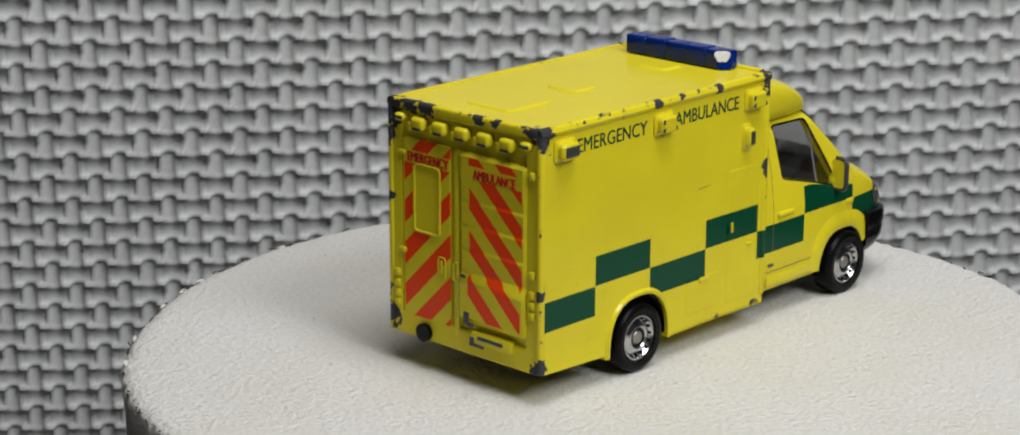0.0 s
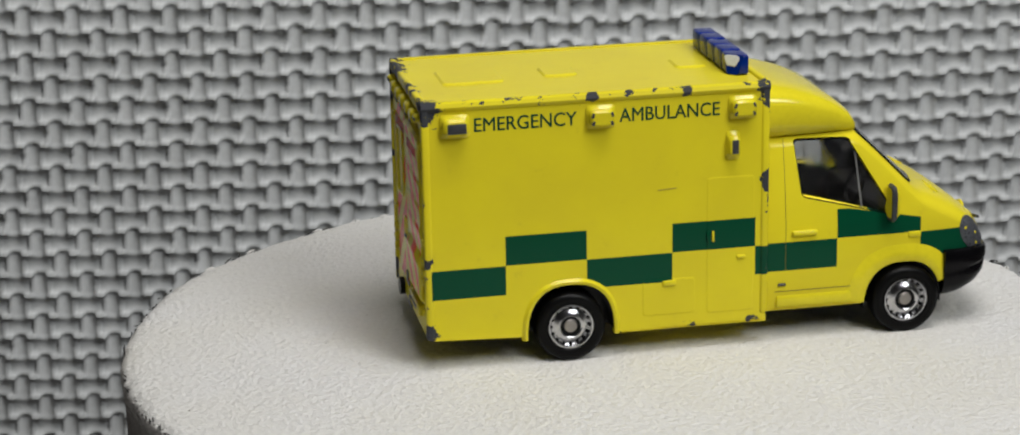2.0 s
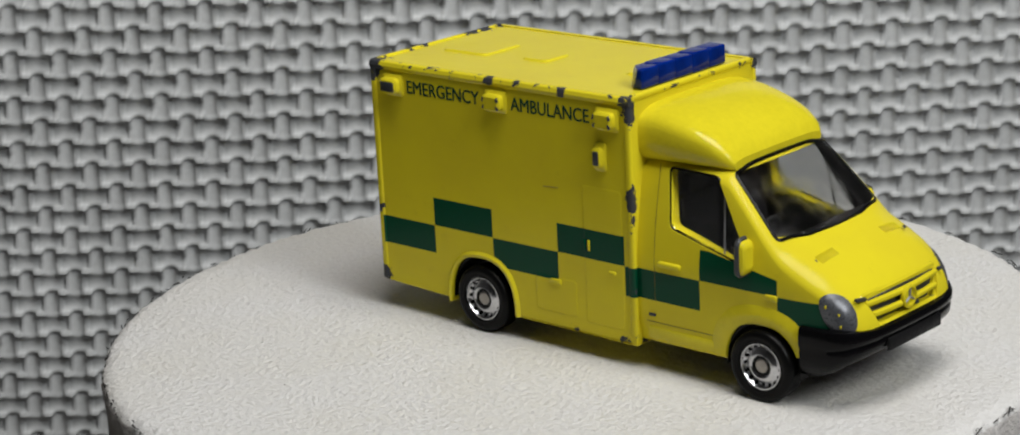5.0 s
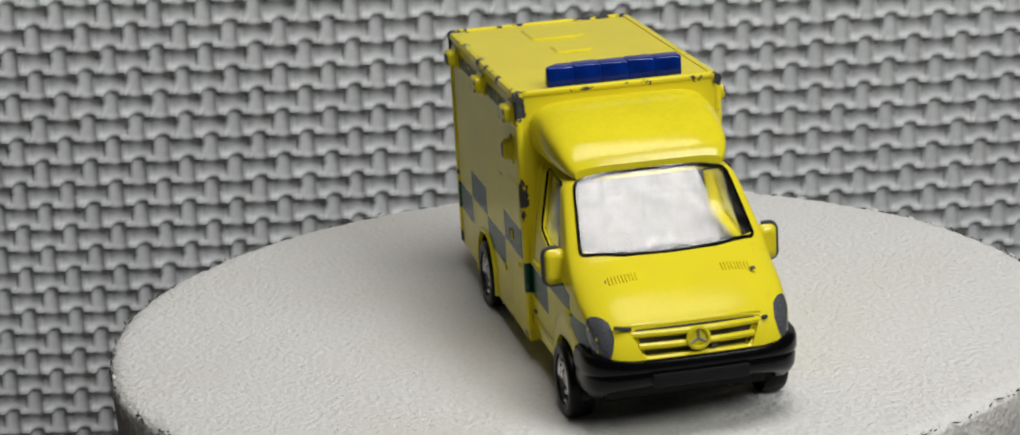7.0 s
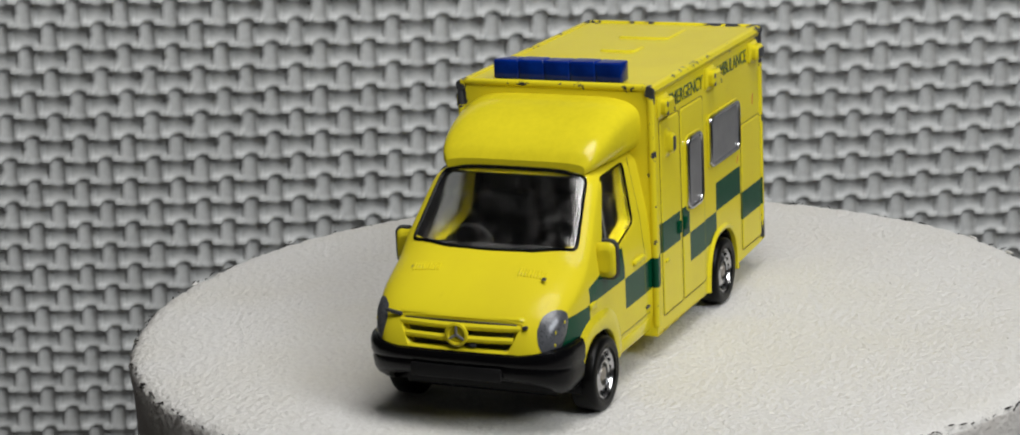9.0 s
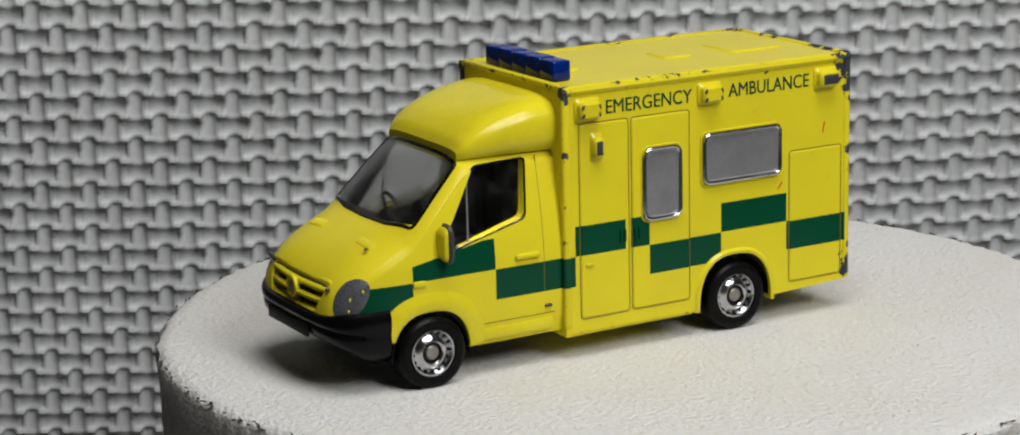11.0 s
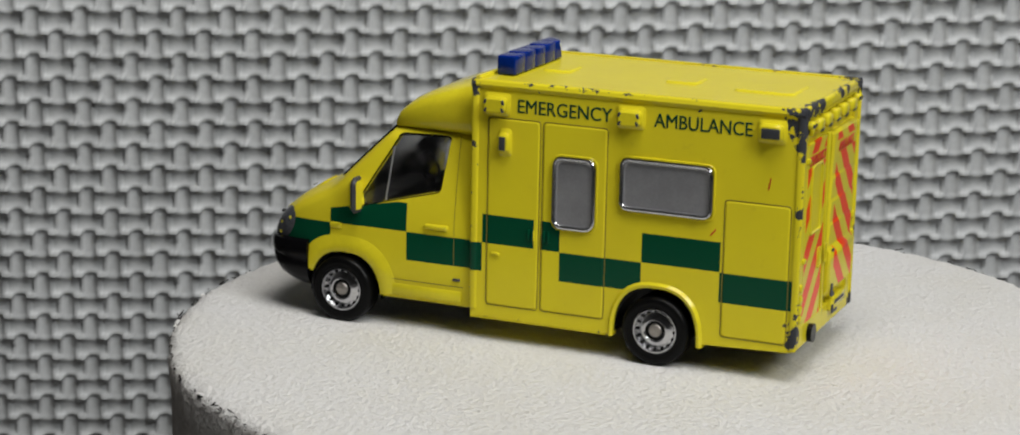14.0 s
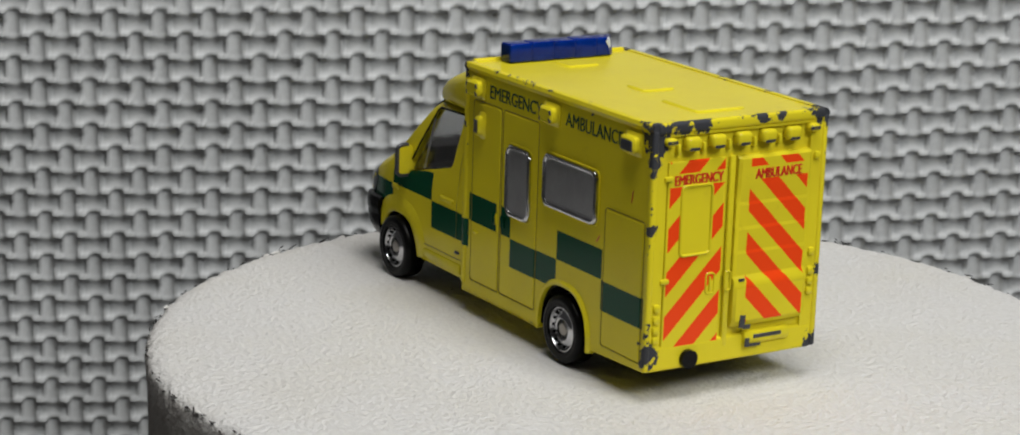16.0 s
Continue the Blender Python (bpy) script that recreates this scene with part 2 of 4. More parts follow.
def part(name, bm, mat, parent, label="", smooth=True):
    ob = new(name, mesh_from(name, bm, mat, smooth))
    ob.parent = parent
    if label:
        tagged(ob, label)
    return ob


def block(size, at, bevel=0.3, seg=2, turn=None):
    bm = bmesh.new()
    bmesh.ops.create_cube(bm, size=1)
    bmesh.ops.scale(bm, vec=size, verts=bm.verts)
    if bevel:
        bmesh.ops.bevel(bm, geom=bm.edges[:], offset=bevel, segments=seg, profile=0.5, affect="EDGES")
    if turn:
        bmesh.ops.rotate(bm, matrix=turn, verts=bm.verts)
    bmesh.ops.translate(bm, vec=at, verts=bm.verts)
    return bm


def join(*bms):
    first = bms[0]
    for b in bms[1:]:
        me = bpy.data.meshes.new("join")
        b.to_mesh(me)
        b.free()
        first.from_mesh(me)
        bpy.data.meshes.remove(me)
    return first


def loft(sections, closed=True, caps=True):
    """A skin over loops of equal length."""
    bm = bmesh.new()
    rows = [[bm.verts.new(p) for p in s] for s in sections]
    n = len(rows[0])
    for a, b in zip(rows, rows[1:]):
        for k in range(n if closed else n - 1):
            bm.faces.new((a[k], a[(k + 1) % n], b[(k + 1) % n], b[k]))
    if caps:
        bm.faces.new(rows[0])
        bm.faces.new(rows[-1][::-1])
    return bm


def prism(outline, axis, lo, hi):
    """An outline in two coordinates, pushed along the third axis."""
    def place(a, b, c):
        return {"x": (c, a, b), "y": (a, c, b), "z": (a, b, c)}[axis]
    return loft([[place(a, b, c) for a, b in outline] for c in (lo, hi)])


def rounded(x0, z0, x1, z1, r, n=5):
    out = []
    for cx, cz, a0 in ((x1 - r, z1 - r, 0), (x0 + r, z1 - r, 90), (x0 + r, z0 + r, 180), (x1 - r, z0 + r, 270)):
        for k in range(n):
            a = radians(a0 + 90 * k / (n - 1))
            out.append((cx + r * math.cos(a), cz + r * math.sin(a)))
    return out


def smooth_corners(points, r, n=4):
    out = []
    for k, p in enumerate(points):
        p = Vector(p)
        a, b = Vector(points[k - 1]), Vector(points[(k + 1) % len(points)])
        pa, pb = p + (a - p).normalized() * r, p + (b - p).normalized() * r
        for s in range(n + 1):
            t = s / n
            out.append(tuple((1 - t) ** 2 * pa + 2 * t * (1 - t) * p + t * t * pb))
    return out


def tube(points, radius, closed=True, sides=6):
    """A round bead along a path of points."""
    pts = [Vector(p) for p in points]
    n, loops = len(pts), []
    for k, p in enumerate(pts):
        a = pts[k - 1] if closed or k else p
        b = pts[(k + 1) % n] if closed or k < n - 1 else p
        d = (b - a).normalized()
        u = d.cross(Vector((0.31, 0.52, 0.8))).normalized()
        v = d.cross(u)
        loops.append([p + radius * (math.cos(t) * u + math.sin(t) * v) for t in (2 * math.pi * s / sides for s in range(sides))])
    if closed:
        best = loops
        bm = bmesh.new()
        rows = [[bm.verts.new(q) for q in s] for s in best]
        for a, b in zip(rows, rows[1:] + rows[:1]):
            for k in range(sides):
                bm.faces.new((a[k], a[(k + 1) % sides], b[(k + 1) % sides], b[k]))
        return bm
    return loft(loops)


def lathe(profile, n=40):
    """Turns (radius, height along y) pairs round the y axis."""
    bm = bmesh.new()
    rows = []
    for r, h in profile:
        rows.append([bm.verts.new((r * math.cos(2 * math.pi * k / n), h, r * math.sin(2 * math.pi * k / n))) for k in range(n)])
    for a, b in zip(rows, rows[1:]):
        for k in range(n):
            bm.faces.new((a[k], a[(k + 1) % n], b[(k + 1) % n], b[k]))
    bm.faces.new(rows[0])
    bm.faces.new(rows[-1][::-1])
    return bm


def moved(bm, vec):
    bmesh.ops.translate(bm, vec=vec, verts=bm.verts)
    return bm


def mirrored(bm):
    bmesh.ops.scale(bm, vec=(1, -1, 1), verts=bm.verts)
    bmesh.ops.reverse_faces(bm, faces=bm.faces)
    return bm


def carve(ob, *cutters, lining=None):
    """Cuts solids out of a part, for good. lining: the material left on the walls of the first and third cuts."""
    for k, bm in enumerate(cutters):
        tool = new("cutter", mesh_from("cutter", bm, lining if lining and k in (0, 2) else ob.data.materials[0], False))
        mod = ob.modifiers.new("cut", "BOOLEAN")
        mod.operation, mod.solver, mod.object, mod.material_mode = "DIFFERENCE", "EXACT", tool, "TRANSFER"
        bpy.context.view_layer.update()
        me = bpy.data.meshes.new_from_object(ob.evaluated_get(bpy.context.evaluated_depsgraph_get()))
        ob.modifiers.remove(mod)
        ob.data = me
        bpy.data.objects.remove(tool)
    ob.data.set_sharp_from_angle(angle=radians(38))
    ob.data.polygons.foreach_set("use_smooth", [len(p.vertices) < 12 and p.area < 2.5e-5 for p in ob.data.polygons])
    return ob


def lettering(word, width, height, weight=0.012):
    """The word as a thin solid, its lower left corner at the origin, in the xy plane, millimetres."""
    cu = bpy.data.curves.new("lettering", "FONT")
    cu.body, cu.extrude, cu.resolution_u = word, 0.02, 3
    ob = new("lettering", cu)
    bpy.context.view_layer.update()
    me = bpy.data.meshes.new_from_object(ob.evaluated_get(bpy.context.evaluated_depsgraph_get()))
    bpy.data.objects.remove(ob)
    bm = bmesh.new()
    bm.from_mesh(me)
    bpy.data.meshes.remove(me)
    xs, ys = [v.co.x for v in bm.verts], [v.co.y for v in bm.verts]
    x0, y0 = min(xs), min(ys)
    for v in bm.verts:
        v.co = ((v.co.x - x0) / (max(xs) - x0) * width, (v.co.y - y0) / (max(ys) - y0) * height, 0.06 if v.co.z > 0 else -0.06)
    # a bolder stroke: the same letters again, a hair aside and a hair higher
    stroke = weight * height
    side = bm.copy()
    moved(side, (stroke, 0, 0.004))
    other = bm.copy()
    moved(other, (-stroke, 0.3 * stroke, 0.008))
    return join(bm, side, other)


# ---- the setting ----
def slab(name, size, at, mat, label, category):
    bm = block([s / MM for s in size], [a / MM for a in at], 0)
    ob = new(name, mesh_from(name, bm, mat, False))
    return tagged(ob, label, category, kind="structure")


slab("floor", (3.2, 3.2, 0.05), (0, 0, -0.825), WALLPAINT, "plain pale floor of the room", "floor")
slab("ceiling", (3.2, 3.2, 0.05), (0, 0, 1.825), WALLPAINT, "plain pale ceiling of the room", "ceiling")
slab("wall_north", (3.2, 0.05, 2.6), (0, 1.625, 0.5), WALLPAINT, "plain pale room wall", "wall")
slab("wall_south", (3.2, 0.05, 2.6), (0, -1.625, 0.5), WALLPAINT, "plain pale room wall", "wall")
slab("wall_east", (0.05, 3.2, 2.6), (1.625, 0, 0.5), WALLPAINT, "plain pale room wall", "wall")
slab("wall_west", (0.05, 3.2, 2.6), (-1.625, 0, 0.5), WALLPAINT, "plain pale room wall", "wall")
slab("table_top", (1.2, 0.9, 0.7), (0, 0, -0.45), DESK, "dark plain work surface under the turntable", "table")

def embossed_mat():
    """One moulded sheet: a basket weave pressed into its face, with a gentle bow from side to side."""
    per = 18
    nu, nv = 30 * per, 22 * per
    u = (np.arange(nu + 1) / per) - 15.0
    v = (np.arange(nv + 1) / per) - 12.4
    uu, vv = np.meshgrid(u, v)
    rng = np.random.RandomState(4)
    wob = sum(np.sin(uu * a + b) * np.sin(vv * c + d) for a, b, c, d in rng.uniform(0.3, 1.7, (5, 4))) * 0.006
    su, sv = uu + wob, vv + wob * 0.8

    def nearest(du0, dv0):
        """Offset from the nearest point of a centred lattice."""
        a, b = su - du0, sv - dv0
        d1 = (a - np.round(a), b - np.round(b))
        d2 = (a - 0.5 - np.round(a - 0.5), b - 0.5 - np.round(b - 0.5))
        near = d1[0] ** 2 + d1[1] ** 2 < d2[0] ** 2 + d2[1] ** 2
        return np.where(near, d1[0], d2[0]), np.where(near, d1[1], d2[1])

    def pillow(p, q, a, b, soft):
        """A rounded channel of half width a along p and half length b along q."""
        c = b - soft * a
        r2 = (p / a) ** 2 + (np.maximum(0, np.abs(q) - c) / (b - c)) ** 2
        return np.maximum(0, 1 - r2) ** 0.42

    du, dv = nearest(0, 0)
    up = pillow(du, dv, 0.178, 0.345, 0.75) * (1.0 + 0.5 * dv)
    du, dv = nearest(0.5, 0)
    across = pillow(dv, du, 0.222, 0.335, 0.22)
    depth = np.maximum(up, across) * WEAVE_DEPTH
    # the sheet is stretched a little unevenly
    a, b = uu + 11, vv - 0.335
    x = -103.97 + 9.402 * a + 0.478 * b - 0.0038 * b * b - 0.0215 * a * b + 0.00436 * a * a
    z = 4.12 - 0.1908 * a + 9.382 * b + 0.0122 * b * b - 0.0033 * a * b + 0.00378 * a * a
    y = depth + 0.00015 * ((x + 36) ** 2 - 1296) + 0.0742 * x
    pts = np.stack([x, y, z], -1).reshape(-1, 3) * MM
    idx = np.arange((nu + 1) * (nv + 1)).reshape(nv + 1, nu + 1)
    quads = np.stack([idx[:-1, :-1], idx[:-1, 1:], idx[1:, 1:], idx[1:, :-1]], -1).reshape(-1, 4)
    # back and edges give the sheet its thickness
    ring = np.concatenate([idx[0, :-1], idx[:-1, -1], idx[-1, :0:-1], idx[:0:-1, 0]])
    back = pts[ring] + np.array([0, 0.010, 0])
    n0 = len(pts)
    m = len(ring)
    sides = [(int(ring[k]), n0 + k, n0 + (k + 1) % m, int(ring[(k + 1) % m])) for k in range(m)]
    me = bpy.data.meshes.new("foam_mat")
    me.from_pydata(np.concatenate([pts, back]).tolist(), [], quads.tolist() + sides + [tuple(range(n0 + m - 1, n0 - 1, -1))])
    me.polygons.foreach_set("use_smooth", [True] * len(me.polygons))
    me.materials.append(MAT_GREY)
    ob = new("foam_mat", me)
    ob.matrix_world = pose(-0.0041, 0.1274, 0.0173, 8.2, -0.45, 0)
    return tagged(ob, "upright grey foam mat embossed with a basket weave", "foam mat")


WEAVE_DEPTH = 1.8
embossed_mat()


def foam_disc():
    """A thick hand-cut round of white foam; its top is the ground on which the toy stands."""
    rng = np.random.RandomState(7)
    n = 360
    ang = np.arange(n) * 2 * math.pi / n
    uneven = sum(rng.uniform(0.05, 0.5) / k ** 0.6 * np.sin(k * ang + rng.uniform(0, 6.3)) for k in (2, 3, 4, 5, 7, 11, 17)) * 1.0
    torn = rng.normal(0, 0.10, n)
    sections = []
    for r, z in ((0.5, 0), (20, 0), (40, 0), (58, 0), (63, 0.0), (64.6, -0.1), (65.7, -0.35), (66.4, -0.85), (66.8, -1.6), (66.5, -6), (66.4, -14), (66.2, -24), (65.8, -33), (64.5, -34), (0.5, -34)):
        k = min(1, max(0, (r - 40) / 26))
        rr = r + k * (uneven + torn * (1 if z > -3 else 0.5))
        sections.append([(a * math.cos(t), a * math.sin(t), z + (0.12 * w if -2 < z < 0 else 0)) for a, t, w in zip(rr, ang, torn * 4)])
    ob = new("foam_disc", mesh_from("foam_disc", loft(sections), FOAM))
    soot = plain("dark_torn_foam", (0.035, 0.032, 0.03), 0.9, spread=0.5)
    white = FOAM
    shapes = []
    for k in range(4):
        bm = bmesh.new()
        bmesh.ops.create_icosphere(bm, subdivisions=1, radius=1)
        for v in bm.verts:
            v.co *= 0.6 + 0.7 * rng.rand()
        bmesh.ops.scale(bm, vec=(0.12, 0.4 + 0.2 * k, 0.1), verts=bm.verts)
        shapes.append(mesh_from("crumb", bm, soot, False))
    for k in range(290):
        t = rng.uniform(0, 2 * math.pi)
        j = int(t / (2 * math.pi) * n) % n
        r = 66.5 + uneven[j] + rng.normal(0, 0.1)
        c = new("rim_crumb", shapes[k % 4])
        c.parent = ob
        c.matrix_basis = pose(r * math.cos(t) * MM, r * math.sin(t) * MM, (-0.75 + rng.normal(0, 0.28)) * MM, rng.normal(0, 20), 0, math.degrees(t) + rng.normal(0, 15))
    for k in range(12):
        t = rng.uniform(0, 2 * math.pi)
        j = int(t / (2 * math.pi) * n) % n
        bm = bmesh.new()
        bmesh.ops.create_icosphere(bm, subdivisions=2, radius=1)
        for v in bm.verts:
            v.co *= 0.7 + 0.5 * rng.rand()
        bmesh.ops.scale(bm, vec=(0.3, rng.uniform(0.6, 1.5), 0.22), verts=bm.verts)
        c = new("torn_flake", mesh_from("torn_flake", bm, white))
        c.parent = ob
        r = 66.4 + uneven[j]
        c.matrix_basis = pose(r * math.cos(t) * MM, r * math.sin(t) * MM, -0.5 * MM, 0, 0, math.degrees(t))
    return tagged(ob, "thick round white foam disc with a ragged cut rim", "turntable top")


def turntable_base():
    bm = lathe([(30, -100), (34, -99), (34, -84), (45, -80), (46, -44), (44, -42), (10, -42)], 48)
    bmesh.ops.rotate(bm, matrix=Matrix.Rotation(radians(90), 3, "X"), verts=bm.verts)
    ob = new("turntable", mesh_from("turntable", bm, BLACK))
    return tagged(ob, "plain black turntable foot under the foam disc", "turntable")


turntable_base()

# ---- the toy ambulance: x ahead, y to its left, z up, millimetres ----
W = 13.6
CAB_X = [27.0, 31, 36, 39.5, 41, 42.5, 44.5, 46.5, 48.3, 49.5, 51, 53, 55, 57, 58.3, 59.3, 60.0, 60.5]
CAB_TOP = [28.4, 28.5, 28.5, 28.4, 28.0, 26.6, 24.6, 22.6, 20.8, 19.7, 18.95, 18.0, 16.95, 15.6, 14.5, 13.3, 11.8, 9.6]
CAB_HALF = [13.0, 13.1, 13.1, 13.1, 13.1, 13.1, 13.1, 13.1, 13.05, 13.0, 12.95, 12.8, 12.5, 12.05, 11.5, 10.7, 9.9, 8.8]


def cab_half(x, z):
    """Half the cab's width at a height, without the rounding of its top."""
    hb = float(np.interp(x, CAB_X, CAB_HALF))
    return hb * float(np.interp(z, [3, 7, 15, 20, 27.5], [0.985, 1.0, 1.0, 0.955, 0.84]))


def cab_skin(x, z):
    """Half the cab's width at a height, with its rounded top."""
    top = float(np.interp(x, CAB_X, CAB_TOP))
    r = float(np.interp(x, [27, 45, 52, 60], [2.4, 2.3, 2.8, 3.0]))
    t = max(0.0, min(1.0, (z - (top - r)) / r))
    return cab_half(x, min(z, top - 0.3 * r)) * (1 - t ** 2.0) ** (1 / 4.2)


def cab_height(x, y):
    """The height of the cab's upper skin over a point."""
    top = float(np.interp(x, CAB_X, CAB_TOP))
    r = float(np.interp(x, [27, 45, 52, 60], [2.4, 2.3, 2.8, 3.0]))
    f = min(1.0, abs(y) / cab_half(x, top - 0.3 * r))
    return top - r + r * (1 - f ** 4.2) ** 0.5


def cab_sections():
    out = []
    for x in np.concatenate([np.linspace(27.0, 39, 7), np.linspace(40, 58, 25), np.linspace(58.5, 60.5, 7)]):
        top = float(np.interp(x, CAB_X, CAB_TOP))
        r = float(np.interp(x, [27, 45, 52, 60], [2.4, 2.3, 2.8, 3.0]))
        zs = list(np.linspace(3.6, top - r, 11)) + [top - r + r * math.sin(a) for a in np.linspace(0.13, math.pi / 2, 13)]
        half = [(cab_skin(x, z), z) for z in zs[:-1]]
        half[0] = (half[0][0] - 0.5, 3.5)
        loop = [(x, -w, z) for w, z in half] + [(x, 0, top)] + [(x, w, z) for w, z in half[::-1]]
        out.append(loop)
    return out


def arch_outline(cx, cz, rx, rz, n=24):
    return [(cx + rx * math.copysign(abs(math.cos(t)) ** 0.8, math.cos(t)), cz + rz * math.sin(t) ** 0.85) for t in np.linspace(0, math.pi, n)]


def arch_lip(cx, cz, rx, rz, wide, proud, y):
    """The raised rim round a wheel opening: a swept strip."""
    secs = []
    for t in np.linspace(-0.05, math.pi + 0.05, 28):
        c, s = math.copysign(abs(math.cos(t)) ** 0.8, math.cos(t)), math.copysign(abs(math.sin(t)) ** 0.85, math.sin(t))
        def at(k, yy):
            return (cx + (rx + k) * c, yy, cz + (rz + k) * s)
        secs.append([at(-0.15, y - 1.2), at(-0.15, y + proud), at(0.25, y + proud + 0.12), at(wide * 0.6, y + proud), at(wide, y + 0.02), at(wide, y - 1.2)])
    return loft(secs)


def box_lamp(w, h, deep, at, side):
    """A small moulded lamp: a sloped plinth and a pillow on it."""
    x, z = at
    y0 = side * (W - 0.05)
    lower = rounded(x - w / 2, z - h / 2, x + w / 2, z + h / 2, 0.5, 4)
    upper = rounded(x - w * 0.42, z - h * 0.34, x + w * 0.42, z + h * 0.36, 0.6, 4)
    face = rounded(x - w * 0.34, z - h * 0.26, x + w * 0.34, z + h * 0.26, 0.5, 4)
    return loft([[(a, y0 + side * d, b) for a, b in o] for o, d in ((lower, -0.3), (lower, 0.25), (upper, 0.55), (upper, deep * 0.8), (face, deep))])


def panel(x0, z0, x1, z1, side, thick=0.16, r=0.5):
    a, b = rounded(x0, z0, x1, z1, r), rounded(x0 + 0.18, z0 + 0.18, x1 - 0.18, z1 - 0.18, r)
    return loft([[(p, side * (W + d), q) for p, q in o] for o, d in ((a, -0.3), (a, 0.02), (b, thick))])


# A thin dark bead round a panel, drawn where its groove lies in shade.
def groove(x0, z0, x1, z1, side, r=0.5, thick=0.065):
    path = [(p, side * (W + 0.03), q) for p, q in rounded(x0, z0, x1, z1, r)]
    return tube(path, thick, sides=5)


def wheel(parent, x, side):
    tyre_profile = [(2.7, -1.6), (4.35, -1.6), (4.68, -1.35), (4.75, -0.9), (4.75, 0.9), (4.68, 1.3), (4.4, 1.58), (3.85, 1.7), (3.6, 1.62), (3.5, 1.66), (3.25, 1.6), (3.12, 1.2), (3.0, 0.6)]
    hub = part("wheel", lathe(tyre_profile, 44), RUBBER, parent, "black wheel with a chromed rim")
    rim_profile = [(3.12, 0.4), (3.15, 1.15), (3.06, 1.4), (2.9, 1.42), (2.76, 1.1), (2.55, 0.9), (2.2, 1.0), (1.9, 1.28), (1.55, 1.34), (1.38, 1.2), (1.3, 0.7)]
    rim = part("rim", lathe(rim_profile, 44), CHROME, hub)
    for k in range(16):
        a = 2 * math.pi * k / 16
        bm = block((0.5, 0.5, 0.46), (0, 0, 0), 0.1, 1)
        bmesh.ops.rotate(bm, matrix=Matrix.Rotation(-a, 3, "Y"), verts=bm.verts)
        part("vent_hole", moved(bm, (2.72 * math.cos(a), 0.9, 2.72 * math.sin(a))), BLACK, rim)
    part("axle_end", lathe([(1.0, 0.3), (1.0, 1.0), (0.82, 1.22), (0.2, 1.3)], 24), STEEL, hub)
    ring = lathe([(1.4, 0.4), (1.4, 1.14), (1.02, 1.14), (1.0, 0.4)], 24)
    part("hub_gap", ring, BLACK, hub)
    hub.matrix_basis = pose(x * MM, side * 12.45 * MM, (4.02 if x > 20 else 4.2) * MM, 0, 0, 0 if side > 0 else 180)
    return hub


